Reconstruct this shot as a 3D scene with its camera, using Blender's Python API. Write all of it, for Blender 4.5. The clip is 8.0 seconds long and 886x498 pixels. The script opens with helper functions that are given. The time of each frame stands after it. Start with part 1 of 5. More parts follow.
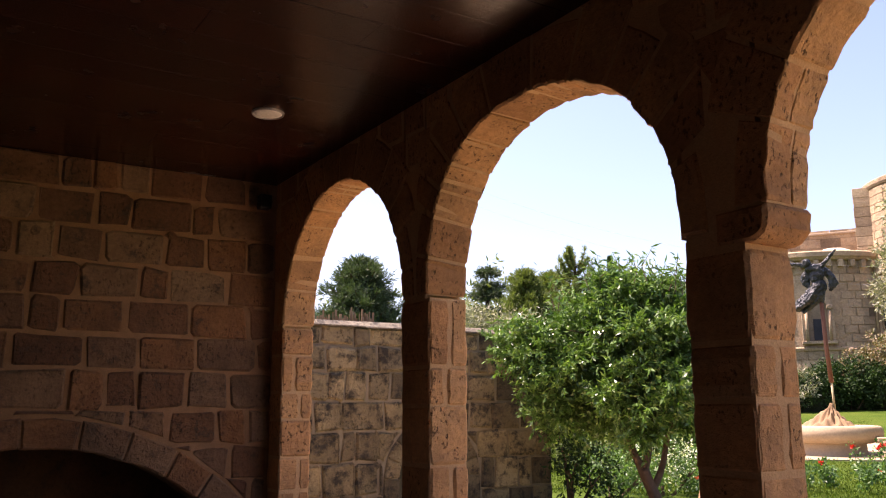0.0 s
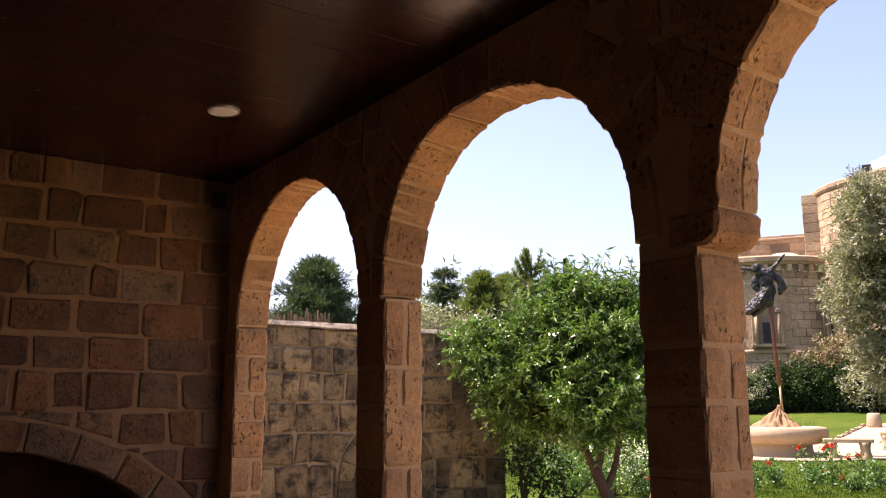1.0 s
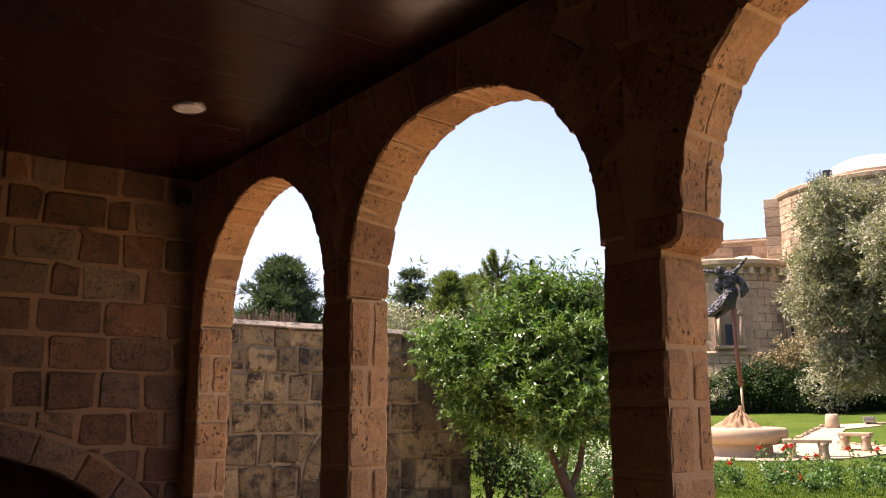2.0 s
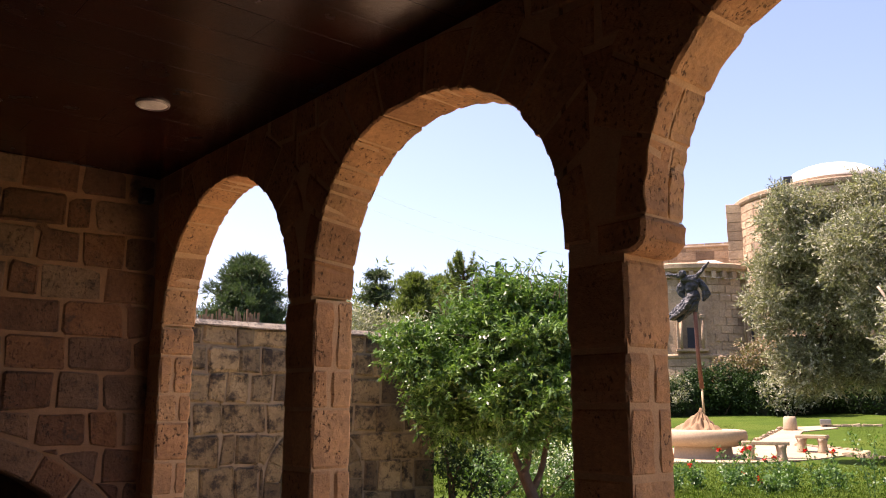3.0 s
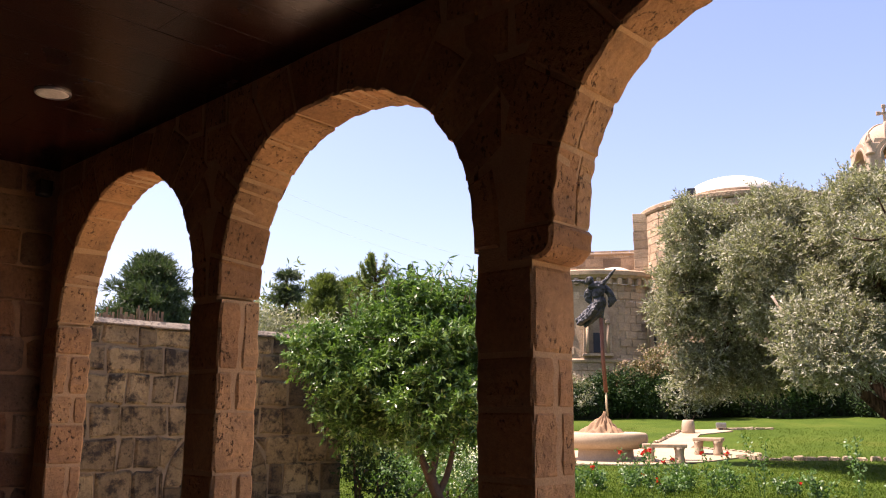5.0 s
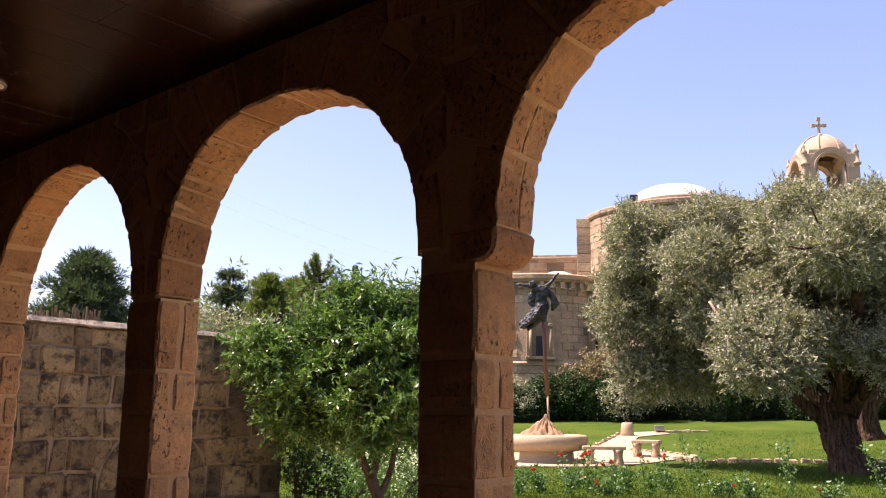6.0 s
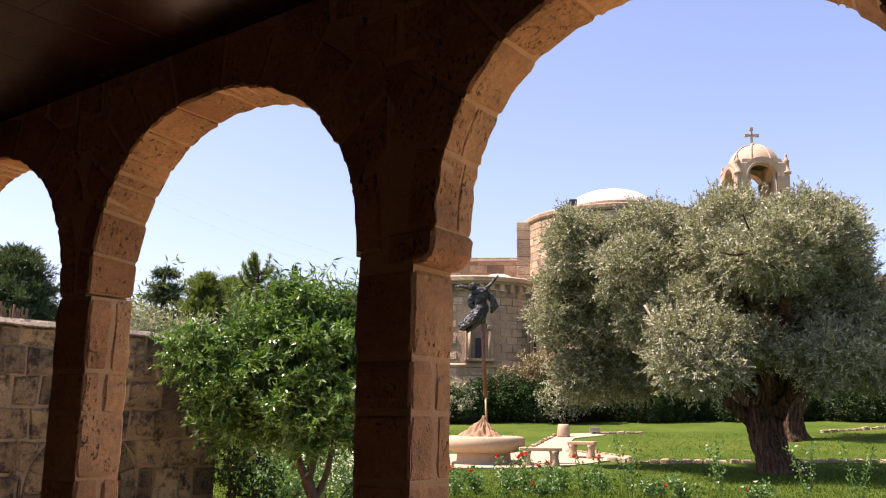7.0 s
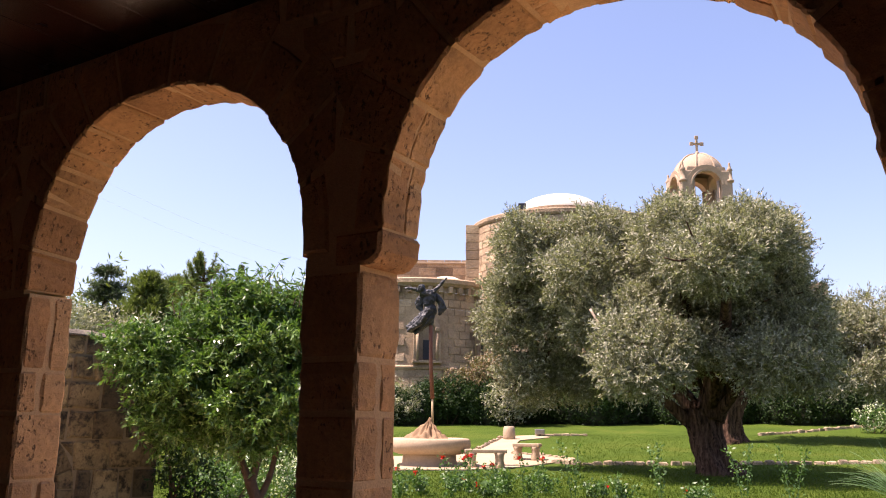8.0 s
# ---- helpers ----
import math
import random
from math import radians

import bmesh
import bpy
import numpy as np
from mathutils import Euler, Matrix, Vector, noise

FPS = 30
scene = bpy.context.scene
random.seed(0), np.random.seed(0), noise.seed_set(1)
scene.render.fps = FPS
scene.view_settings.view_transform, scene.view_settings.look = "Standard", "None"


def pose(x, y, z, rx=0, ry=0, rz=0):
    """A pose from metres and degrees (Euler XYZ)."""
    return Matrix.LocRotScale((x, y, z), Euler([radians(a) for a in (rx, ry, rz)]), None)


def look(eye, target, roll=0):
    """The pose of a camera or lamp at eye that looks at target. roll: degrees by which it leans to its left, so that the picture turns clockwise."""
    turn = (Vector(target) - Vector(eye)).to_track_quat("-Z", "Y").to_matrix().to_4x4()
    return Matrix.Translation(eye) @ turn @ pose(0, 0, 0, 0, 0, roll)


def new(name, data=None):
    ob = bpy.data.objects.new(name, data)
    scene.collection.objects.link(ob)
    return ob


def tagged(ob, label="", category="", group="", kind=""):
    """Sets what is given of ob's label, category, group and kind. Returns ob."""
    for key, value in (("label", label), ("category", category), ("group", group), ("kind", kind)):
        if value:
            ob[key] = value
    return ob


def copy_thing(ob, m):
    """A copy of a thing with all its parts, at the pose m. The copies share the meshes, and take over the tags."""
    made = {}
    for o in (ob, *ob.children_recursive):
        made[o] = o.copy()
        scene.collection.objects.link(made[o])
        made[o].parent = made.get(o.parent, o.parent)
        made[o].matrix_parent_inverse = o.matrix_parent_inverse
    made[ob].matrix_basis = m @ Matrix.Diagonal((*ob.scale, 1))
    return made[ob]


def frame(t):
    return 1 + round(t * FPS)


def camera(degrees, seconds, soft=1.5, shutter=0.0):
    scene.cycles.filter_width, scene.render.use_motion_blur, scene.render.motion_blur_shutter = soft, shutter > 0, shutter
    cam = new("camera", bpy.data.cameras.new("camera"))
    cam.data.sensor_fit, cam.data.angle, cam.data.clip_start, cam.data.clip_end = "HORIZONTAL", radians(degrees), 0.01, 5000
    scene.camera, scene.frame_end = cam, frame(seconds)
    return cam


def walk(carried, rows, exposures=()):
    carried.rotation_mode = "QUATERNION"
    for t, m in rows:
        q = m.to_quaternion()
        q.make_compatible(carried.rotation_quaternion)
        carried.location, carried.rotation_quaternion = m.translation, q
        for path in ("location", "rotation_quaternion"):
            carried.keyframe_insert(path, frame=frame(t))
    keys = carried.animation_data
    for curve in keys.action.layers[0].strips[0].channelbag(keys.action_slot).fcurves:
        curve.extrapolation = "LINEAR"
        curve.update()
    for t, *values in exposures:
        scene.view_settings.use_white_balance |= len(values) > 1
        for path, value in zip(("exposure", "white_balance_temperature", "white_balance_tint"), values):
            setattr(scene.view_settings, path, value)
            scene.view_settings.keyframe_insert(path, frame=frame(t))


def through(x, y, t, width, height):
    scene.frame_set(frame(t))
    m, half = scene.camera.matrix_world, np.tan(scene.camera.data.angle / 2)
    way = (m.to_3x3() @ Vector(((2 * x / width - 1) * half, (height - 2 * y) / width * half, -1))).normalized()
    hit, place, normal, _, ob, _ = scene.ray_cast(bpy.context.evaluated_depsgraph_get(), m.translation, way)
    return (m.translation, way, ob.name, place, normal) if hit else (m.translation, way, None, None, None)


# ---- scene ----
cam = camera(55.19, 8.0, 1.1)
walk(cam, [
    (0.0, pose(0.000, 0.000, 1.350, 100.60, 0.20, -32.25)),
    (0.5, pose(0.002, 0.000, 1.350, 100.63, 0.14, -33.74)),
    (1.0, pose(0.007, 0.002, 1.351, 100.67, 0.14, -35.20)),
    (1.5, pose(0.007, 0.001, 1.352, 100.67, 0.14, -36.37)),
    (3.0, pose(0.013, -0.002, 1.355, 100.77, -0.15, -39.83)),
    (3.5, pose(0.018, -0.001, 1.355, 100.82, -0.17, -41.21)),
    (4.0, pose(0.023, -0.001, 1.357, 100.86, -0.28, -42.76)),
    (4.5, pose(0.025, -0.002, 1.358, 100.90, -0.30, -44.23)),
    (6.0, pose(0.025, -0.015, 1.356, 101.13, -0.50, -49.64)),
    (6.5, pose(0.027, -0.021, 1.356, 101.21, -0.54, -51.70)),
    (7.0, pose(0.026, -0.026, 1.355, 101.27, -0.54, -53.71)),
    (7.5, pose(0.019, -0.037, 1.352, 101.36, -0.66, -55.38)),
    (8.0, pose(0.014, -0.046, 1.352, 101.44, -0.72, -57.24)),
], exposures=((0.0, 1.64, 6700, 32), (4.0, 1.48, 6600, 32), (8.0, 1.33, 6550, 32)))

# ---- sky and sun ----
SUN_AZ, SUN_EL = radians(322), radians(63)  # clockwise from +y
world = bpy.data.worlds.new("sky")
scene.world = world
world.use_nodes = True
wn, wl = world.node_tree.nodes, world.node_tree.links
sky = wn.new("ShaderNodeTexSky")
sky.sky_type, sky.sun_disc = "NISHITA", False
sky.sun_elevation, sky.sun_rotation = SUN_EL, SUN_AZ
sky.air_density, sky.dust_density, sky.ozone_density = 1.0, 2.0, 1.0
wl.new(sky.outputs[0], wn["Background"].inputs[0])
wn["Background"].inputs[1].default_value = 0.104
sun = new("sun", bpy.data.lights.new("sun", "SUN"))
sun.data.energy, sun.data.angle, sun.data.color = 5.0, radians(0.53), (1.0, 0.90, 0.75)
sdir = Vector((math.sin(SUN_AZ) * math.cos(SUN_EL), math.cos(SUN_AZ) * math.cos(SUN_EL), math.sin(SUN_EL)))
sun.matrix_world = look(sdir * 50, (0, 0, 0))

# ---- materials ----
def base_mat(name, rough=0.8):
    m = bpy.data.materials.new(name)
    m.use_nodes = True
    nt = m.node_tree
    b = nt.nodes["Principled BSDF"]
    b.inputs["Roughness"].default_value = rough
    return m, nt.nodes, nt.links, b


def ramp(nodes, stops):
    r = nodes.new("ShaderNodeValToRGB")
    e = r.color_ramp.elements
    while len(e) < len(stops):
        e.new(0.5)
    for k, (p, c) in enumerate(stops):
        e[k].position, e[k].color = p, (*c, 1)
    return r


def noise_node(nodes, links, vec, scale, detail=4, rough=0.6):
    n = nodes.new("ShaderNodeTexNoise")
    n.inputs["Scale"].default_value, n.inputs["Detail"].default_value, n.inputs["Roughness"].default_value = scale, detail, rough
    links.new(vec, n.inputs["Vector"])
    return n.outputs["Fac"]


def mix(nodes, links, kind, fac, a, b):
    n = nodes.new("ShaderNodeMix")
    n.data_type, n.blend_type = "RGBA", kind
    for sock, v in ((n.inputs[0], fac), (n.inputs[6], a), (n.inputs[7], b)):
        if isinstance(v, bpy.types.NodeSocket):
            links.new(v, sock)
        elif isinstance(v, (int, float)):
            sock.default_value = v
        else:
            sock.default_value = (*v, 1)
    return n.outputs[2]


def stone_mat(name, tones, stain=(0.06, 0.045, 0.035), stain_amt=0.35, pits=0.5, scale=1.0, stain_lo=0.54, island=False, bump=0.6):
    """Weathered sandstone: a tone for each block, blotches, dark stains and pits."""
    m, n, l, b = base_mat(name, 0.92)
    pos = n.new("ShaderNodeNewGeometry").outputs["Position"]
    if island:
        rnd = n.new("ShaderNodeNewGeometry").outputs["Random Per Island"]
    else:
        rnd = n.new("ShaderNodeObjectInfo").outputs["Random"]
    r = ramp(n, [(k / max(1, len(tones) - 1), c) for k, c in enumerate(tones)])
    l.new(rnd, r.inputs[0])
    big = noise_node(n, l, pos, 2.3 * scale, 5)
    fine = noise_node(n, l, pos, 38 * scale, 6, 0.7)
    grain = noise_node(n, l, pos, 160 * scale, 3)
    rb = ramp(n, [(0.3, (0.62, 0.6, 0.58)), (0.7, (1.25, 1.22, 1.18))])
    l.new(big, rb.inputs[0])
    c = mix(n, l, "MULTIPLY", 1.0, r.outputs[0], rb.outputs[0])
    rf = ramp(n, [(0.3, (0.72, 0.7, 0.68)), (0.65, (1.12, 1.12, 1.1))])
    l.new(fine, rf.inputs[0])
    c = mix(n, l, "MULTIPLY", 0.8, c, rf.outputs[0])
    st = noise_node(n, l, pos, 5.5 * scale, 7, 0.72)
    rs = ramp(n, [(stain_lo, (0, 0, 0)), (stain_lo + 0.12, (1, 1, 1))])
    l.new(st, rs.inputs[0])
    ms = n.new("ShaderNodeMath")
    ms.operation = "MULTIPLY"
    l.new(rs.outputs[0], ms.inputs[0])
    ms.inputs[1].default_value = stain_amt
    c = mix(n, l, "MIX", ms.outputs[0], c, stain)
    wob = n.new("ShaderNodeVectorMath")
    wob.operation = "MULTIPLY"
    l.new(pos, wob.inputs[0])
    wob.inputs[1].default_value = (1, 1, 0.7)
    hole = noise_node(n, l, wob.outputs[0], 48 * scale, 3, 0.6)
    patch = noise_node(n, l, pos, 4.2 * scale, 3)
    pm = ramp(n, [(0.44, (0, 0, 0)), (0.56, (1, 1, 1))])
    l.new(patch, pm.inputs[0])
    rp = ramp(n, [(0.565, (0, 0, 0)), (0.65, (1, 1, 1))])
    l.new(hole, rp.inputs[0])
    pit = n.new("ShaderNodeMath")
    pit.operation = "MULTIPLY"
    l.new(rp.outputs[0], pit.inputs[0])
    l.new(pm.outputs[0], pit.inputs[1])
    pk = n.new("ShaderNodeMath")
    pk.operation = "MULTIPLY"
    l.new(pit.outputs[0], pk.inputs[0])
    pk.inputs[1].default_value = pits
    c = mix(n, l, "MIX", pk.outputs[0], c, [x * 0.28 for x in tones[0]])
    l.new(c, b.inputs["Base Color"])
    h = n.new("ShaderNodeMath")
    h.operation = "MULTIPLY_ADD"
    l.new(pit.outputs[0], h.inputs[0])
    h.inputs[1].default_value = -pits * 1.6
    l.new(fine, h.inputs[2])
    h2 = n.new("ShaderNodeMath")
    h2.operation = "MULTIPLY_ADD"
    l.new(grain, h2.inputs[0])
    h2.inputs[1].default_value = 0.3
    h3 = n.new("ShaderNodeMath")
    h3.operation = "MULTIPLY_ADD"
    l.new(noise_node(n, l, pos, 11 * scale, 4), h3.inputs[0])
    h3.inputs[1].default_value = 0.9
    l.new(h.outputs[0], h3.inputs[2])
    l.new(h3.outputs[0], h2.inputs[2])
    bp = n.new("ShaderNodeBump")
    bp.inputs["Strength"].default_value, bp.inputs["Distance"].default_value = bump, 0.028 / scale
    l.new(h2.outputs[0], bp.inputs["Height"])
    l.new(bp.outputs[0], b.inputs["Normal"])
    return m


def plain_mat(name, c1, c2, rough=0.8, scale=6, bump=0.2, metal=0.0, spec=0.5):
    m, n, l, b = base_mat(name, rough)
    b.inputs["Metallic"].default_value = metal
    b.inputs["Specular IOR Level"].default_value = spec
    pos = n.new("ShaderNodeNewGeometry").outputs["Position"]
    r = ramp(n, [(0.3, c1), (0.7, c2)])
    l.new(noise_node(n, l, pos, scale, 6), r.inputs[0])
    f = noise_node(n, l, pos, scale * 14, 4)
    rf = ramp(n, [(0.3, (0.8, 0.8, 0.8)), (0.7, (1.15, 1.15, 1.15))])
    l.new(f, rf.inputs[0])
    l.new(mix(n, l, "MULTIPLY", 0.7, r.outputs[0], rf.outputs[0]), b.inputs["Base Color"])
    bp = n.new("ShaderNodeBump")
    bp.inputs["Strength"].default_value, bp.inputs["Distance"].default_value = bump, 0.02
    l.new(f, bp.inputs["Height"])
    l.new(bp.outputs[0], b.inputs["Normal"])
    return m


def leaf_mat(name, tones, rough=0.45, through=0.3, spec=0.5):
    m, n, l, b = base_mat(name, rough)
    b.inputs["Specular IOR Level"].default_value = spec
    rnd = n.new("ShaderNodeNewGeometry").outputs["Random Per Island"]
    r = ramp(n, [(k / max(1, len(tones) - 1), c) for k, c in enumerate(tones)])
    l.new(rnd, r.inputs[0])
    l.new(r.outputs[0], b.inputs["Base Color"])
    tr = n.new("ShaderNodeBsdfTranslucent")
    l.new(mix(n, l, "MULTIPLY", 1.0, r.outputs[0], (1.3, 1.5, 0.6)), tr.inputs[0])
    ms = n.new("ShaderNodeMixShader")
    ms.inputs[0].default_value = through
    l.new(b.outputs[0], ms.inputs[1])
    l.new(tr.outputs[0], ms.inputs[2])
    l.new(ms.outputs[0], n["Material Output"].inputs[0])
    return m


def wood_mat():
    """Dark varnished planks, grain along x."""
    m, n, l, b = base_mat("varnished_wood", 0.3)
    b.inputs["Specular IOR Level"].default_value = 0.46
    pos = n.new("ShaderNodeNewGeometry").outputs["Position"]
    mp = n.new("ShaderNodeMapping")
    mp.inputs["Scale"].default_value = (1.2, 26, 26)
    l.new(pos, mp.inputs[0])
    g = noise_node(n, l, mp.outputs[0], 1.6, 6, 0.65)
    r = ramp(n, [(0.3, (0.011, 0.0025, 0.0012)), (0.55, (0.023, 0.005, 0.0022)), (0.8, (0.035, 0.008, 0.0036))])
    l.new(g, r.inputs[0])
    rnd = n.new("ShaderNodeNewGeometry").outputs["Random Per Island"]
    rr = ramp(n, [(0, (0.75, 0.72, 0.7)), (1, (1.2, 1.15, 1.1))])
    l.new(rnd, rr.inputs[0])
    l.new(mix(n, l, "MULTIPLY", 1.0, r.outputs[0], rr.outputs[0]), b.inputs["Base Color"])
    ro = ramp(n, [(0.2, (0.20,) * 3), (0.8, (0.30,) * 3)])
    l.new(noise_node(n, l, pos, 3, 4), ro.inputs[0])
    l.new(ro.outputs[0], b.inputs["Roughness"])
    bp = n.new("ShaderNodeBump")
    bp.inputs["Strength"].default_value, bp.inputs["Distance"].default_value = 0.08, 0.01
    l.new(g, bp.inputs["Height"])
    l.new(bp.outputs[0], b.inputs["Normal"])
    return m


def bark_mat():
    """Old furrowed bark, its ridges running up the limb."""
    m, n, l, b = base_mat("olive_bark", 0.95)
    b.inputs["Specular IOR Level"].default_value = 0.15
    pos = n.new("ShaderNodeNewGeometry").outputs["Position"]
    mp = n.new("ShaderNodeMapping")
    mp.inputs["Scale"].default_value = (9, 9, 1.6)
    l.new(pos, mp.inputs[0])
    f = noise_node(n, l, mp.outputs[0], 1.5, 6, 0.6)
    r = ramp(n, [(0.36, (0.022, 0.012, 0.008)), (0.52, (0.10, 0.056, 0.036)), (0.7, (0.19, 0.115, 0.075))])
    l.new(f, r.inputs[0])
    l.new(r.outputs[0], b.inputs["Base Color"])
    bp = n.new("ShaderNodeBump")
    bp.inputs["Strength"].default_value, bp.inputs["Distance"].default_value = 1.0, 0.10
    l.new(f, bp.inputs["Height"])
    l.new(bp.outputs[0], b.inputs["Normal"])
    return m


def ground_mat():
    m, n, l, b = base_mat("lawn_turf", 0.95)
    b.inputs["Specular IOR Level"].default_value = 0.08
    pos = n.new("ShaderNodeNewGeometry").outputs["Position"]
    r = ramp(n, [(0.32, (0.042, 0.074, 0.010)), (0.5, (0.058, 0.096, 0.012)), (0.68, (0.085, 0.112, 0.018))])
    l.new(noise_node(n, l, pos, 0.55, 7, 0.65), r.inputs[0])
    f = noise_node(n, l, pos, 30, 5, 0.7)
    rf = ramp(n, [(0.3, (0.6, 0.62, 0.55)), (0.7, (1.25, 1.25, 1.2))])
    l.new(f, rf.inputs[0])
    l.new(mix(n, l, "MULTIPLY", 0.9, r.outputs[0], rf.outputs[0]), b.inputs["Base Color"])
    bp = n.new("ShaderNodeBump")
    bp.inputs["Strength"].default_value, bp.inputs["Distance"].default_value = 0.7, 0.05
    l.new(f, bp.inputs["Height"])
    l.new(bp.outputs[0], b.inputs["Normal"])
    return m


M_SAND = stone_mat("arcade_sandstone", [(0.45, 0.235, 0.10), (0.54, 0.30, 0.135), (0.60, 0.35, 0.16), (0.49, 0.26, 0.112)], stain_amt=0.25, pits=0.95)
M_MORTAR = plain_mat("lime_mortar", (0.50, 0.30, 0.145), (0.59, 0.38, 0.195), 0.95, 9, 0.4)
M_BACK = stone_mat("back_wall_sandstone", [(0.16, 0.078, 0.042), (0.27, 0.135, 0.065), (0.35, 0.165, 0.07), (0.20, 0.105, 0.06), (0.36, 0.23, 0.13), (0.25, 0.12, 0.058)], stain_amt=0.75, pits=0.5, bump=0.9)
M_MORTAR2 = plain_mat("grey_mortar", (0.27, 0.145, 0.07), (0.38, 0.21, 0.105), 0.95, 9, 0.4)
M_LIME = stone_mat("garden_wall_stone", [(0.165, 0.132, 0.075), (0.31, 0.25, 0.14), (0.22, 0.177, 0.10), (0.42, 0.335, 0.185), (0.125, 0.098, 0.056), (0.29, 0.232, 0.132)], stain=(0.03, 0.024, 0.017), stain_amt=0.94, stain_lo=0.485, pits=0.55, bump=1.0)
M_MORTAR3 = plain_mat("garden_wall_mortar", (0.17, 0.14, 0.095), (0.25, 0.205, 0.14), 0.95, 9, 0.4)
M_CHURCH = stone_mat("church_ashlar", [(0.25, 0.18, 0.118), (0.43, 0.315, 0.205), (0.53, 0.40, 0.265), (0.34, 0.25, 0.162), (0.48, 0.36, 0.235), (0.38, 0.275, 0.175)], stain=(0.16, 0.12, 0.085), stain_amt=0.5, pits=0.25, scale=0.3)
M_CHURCH_I = stone_mat("church_ashlar_joined", [(0.25, 0.18, 0.118), (0.43, 0.315, 0.205), (0.53, 0.40, 0.265), (0.34, 0.25, 0.162), (0.48, 0.36, 0.235), (0.38, 0.275, 0.175)], stain=(0.16, 0.12, 0.085), stain_amt=0.5, pits=0.25, scale=0.3, island=True)
M_TOWER = plain_mat("bell_tower_stone", (0.33, 0.245, 0.165), (0.42, 0.32, 0.22), 0.9, 1.2, 0.2)
M_DOME = plain_mat("white_dome_plaster", (0.56, 0.52, 0.44), (0.64, 0.60, 0.52), 0.8, 0.8, 0.1)
M_WOOD = wood_mat()
M_FLOOR = plain_mat("limestone_floor", (0.42, 0.30, 0.19), (0.50, 0.37, 0.24), 0.6, 2, 0.1)
M_LAWN = ground_mat()
M_PAVE = plain_mat("pale_paving", (0.34, 0.25, 0.155), (0.42, 0.315, 0.20), 0.9, 1.5, 0.3)
M_KERB = stone_mat("kerb_stone", [(0.36, 0.28, 0.18), (0.46, 0.37, 0.25), (0.30, 0.24, 0.16)], stain_amt=0.4, pits=0.3)
M_COPING = stone_mat("coping_stone", [(0.22, 0.19, 0.14), (0.30, 0.27, 0.21), (0.26, 0.22, 0.165)], stain=(0.06, 0.05, 0.04), stain_amt=0.85, stain_lo=0.48, pits=0.5, bump=1.0)
M_BASIN = plain_mat("fountain_limestone", (0.33, 0.245, 0.155), (0.42, 0.32, 0.21), 0.85, 1.6, 0.2)
M_CLOTH = plain_mat("tan_cloth", (0.20, 0.125, 0.066), (0.28, 0.18, 0.098), 0.95, 3, 0.4)
M_BRONZE = plain_mat("dark_bronze", (0.02, 0.02, 0.02), (0.07, 0.072, 0.075), 0.42, 5, 0.5, 0.6)
M_RUST = plain_mat("rust_steel", (0.16, 0.055, 0.03), (0.25, 0.09, 0.045), 0.75, 6, 0.3)
M_BRASS = plain_mat("pale_rod", (0.40, 0.30, 0.16), (0.5, 0.38, 0.22), 0.6, 6, 0.2)
M_BARK_OLIVE = bark_mat()
M_DEADWOOD = plain_mat("bleached_wood", (0.42, 0.31, 0.22), (0.55, 0.42, 0.31), 0.9, 9, 0.4)
M_BARK = plain_mat("peach_bark", (0.085, 0.05, 0.034), (0.16, 0.095, 0.062), 0.9, 12, 0.7)
M_LEAF_OLIVE = leaf_mat("olive_leaves", [(0.10, 0.104, 0.06), (0.235, 0.235, 0.15), (0.158, 0.162, 0.098), (0.47, 0.46, 0.35), (0.30, 0.295, 0.195), (0.20, 0.202, 0.125)], 0.5, 0.2, 0.4)
M_LEAF_PEACH = leaf_mat("peach_leaves", [(0.040, 0.092, 0.015), (0.092, 0.178, 0.030), (0.062, 0.134, 0.022), (0.19, 0.29, 0.09), (0.076, 0.152, 0.026)], 0.34, 0.25)
M_LEAF_PINE = leaf_mat("conifer_needles", [(0.028, 0.048, 0.022), (0.07, 0.105, 0.045), (0.045, 0.072, 0.032), (0.105, 0.145, 0.066)], 0.6, 0.18)
M_LEAF_LIGHT = leaf_mat("light_conifer_needles", [(0.075, 0.11, 0.028), (0.16, 0.195, 0.052), (0.11, 0.145, 0.038)], 0.6, 0.28)
M_LEAF_HEDGE = leaf_mat("hedge_leaves", [(0.014, 0.032, 0.010), (0.03, 0.062, 0.016), (0.022, 0.045, 0.012), (0.045, 0.085, 0.020)], 0.6, 0.15, 0.2)
M_LEAF_DRY = leaf_mat("dry_shrub_leaves", [(0.12, 0.11, 0.045), (0.24, 0.15, 0.08), (0.10, 0.13, 0.05), (0.30, 0.20, 0.12)], 0.7, 0.2)
M_LEAF_ROSE = leaf_mat("rose_leaves", [(0.045, 0.10, 0.022), (0.09, 0.17, 0.045), (0.13, 0.22, 0.07)], 0.45, 0.3)
M_PETAL_RED = leaf_mat("red_petals", [(0.55, 0.02, 0.015), (0.7, 0.05, 0.03), (0.45, 0.015, 0.012)], 0.5, 0.3)
M_PETAL_WHITE = leaf_mat("white_petals", [(0.6, 0.62, 0.5), (0.75, 0.76, 0.68)], 0.6, 0.3)
M_GRASS = leaf_mat("grass_blades", [(0.045, 0.078, 0.010), (0.064, 0.103, 0.012), (0.09, 0.12, 0.018)], 0.8, 0.3, 0.08)
M_REED = leaf_mat("dry_reed", [(0.20, 0.10, 0.06), (0.34, 0.20, 0.12)], 0.8, 0.1)
M_BLACK = plain_mat("black_plastic", (0.012, 0.012, 0.013), (0.02, 0.02, 0.022), 0.4, 20, 0.05)
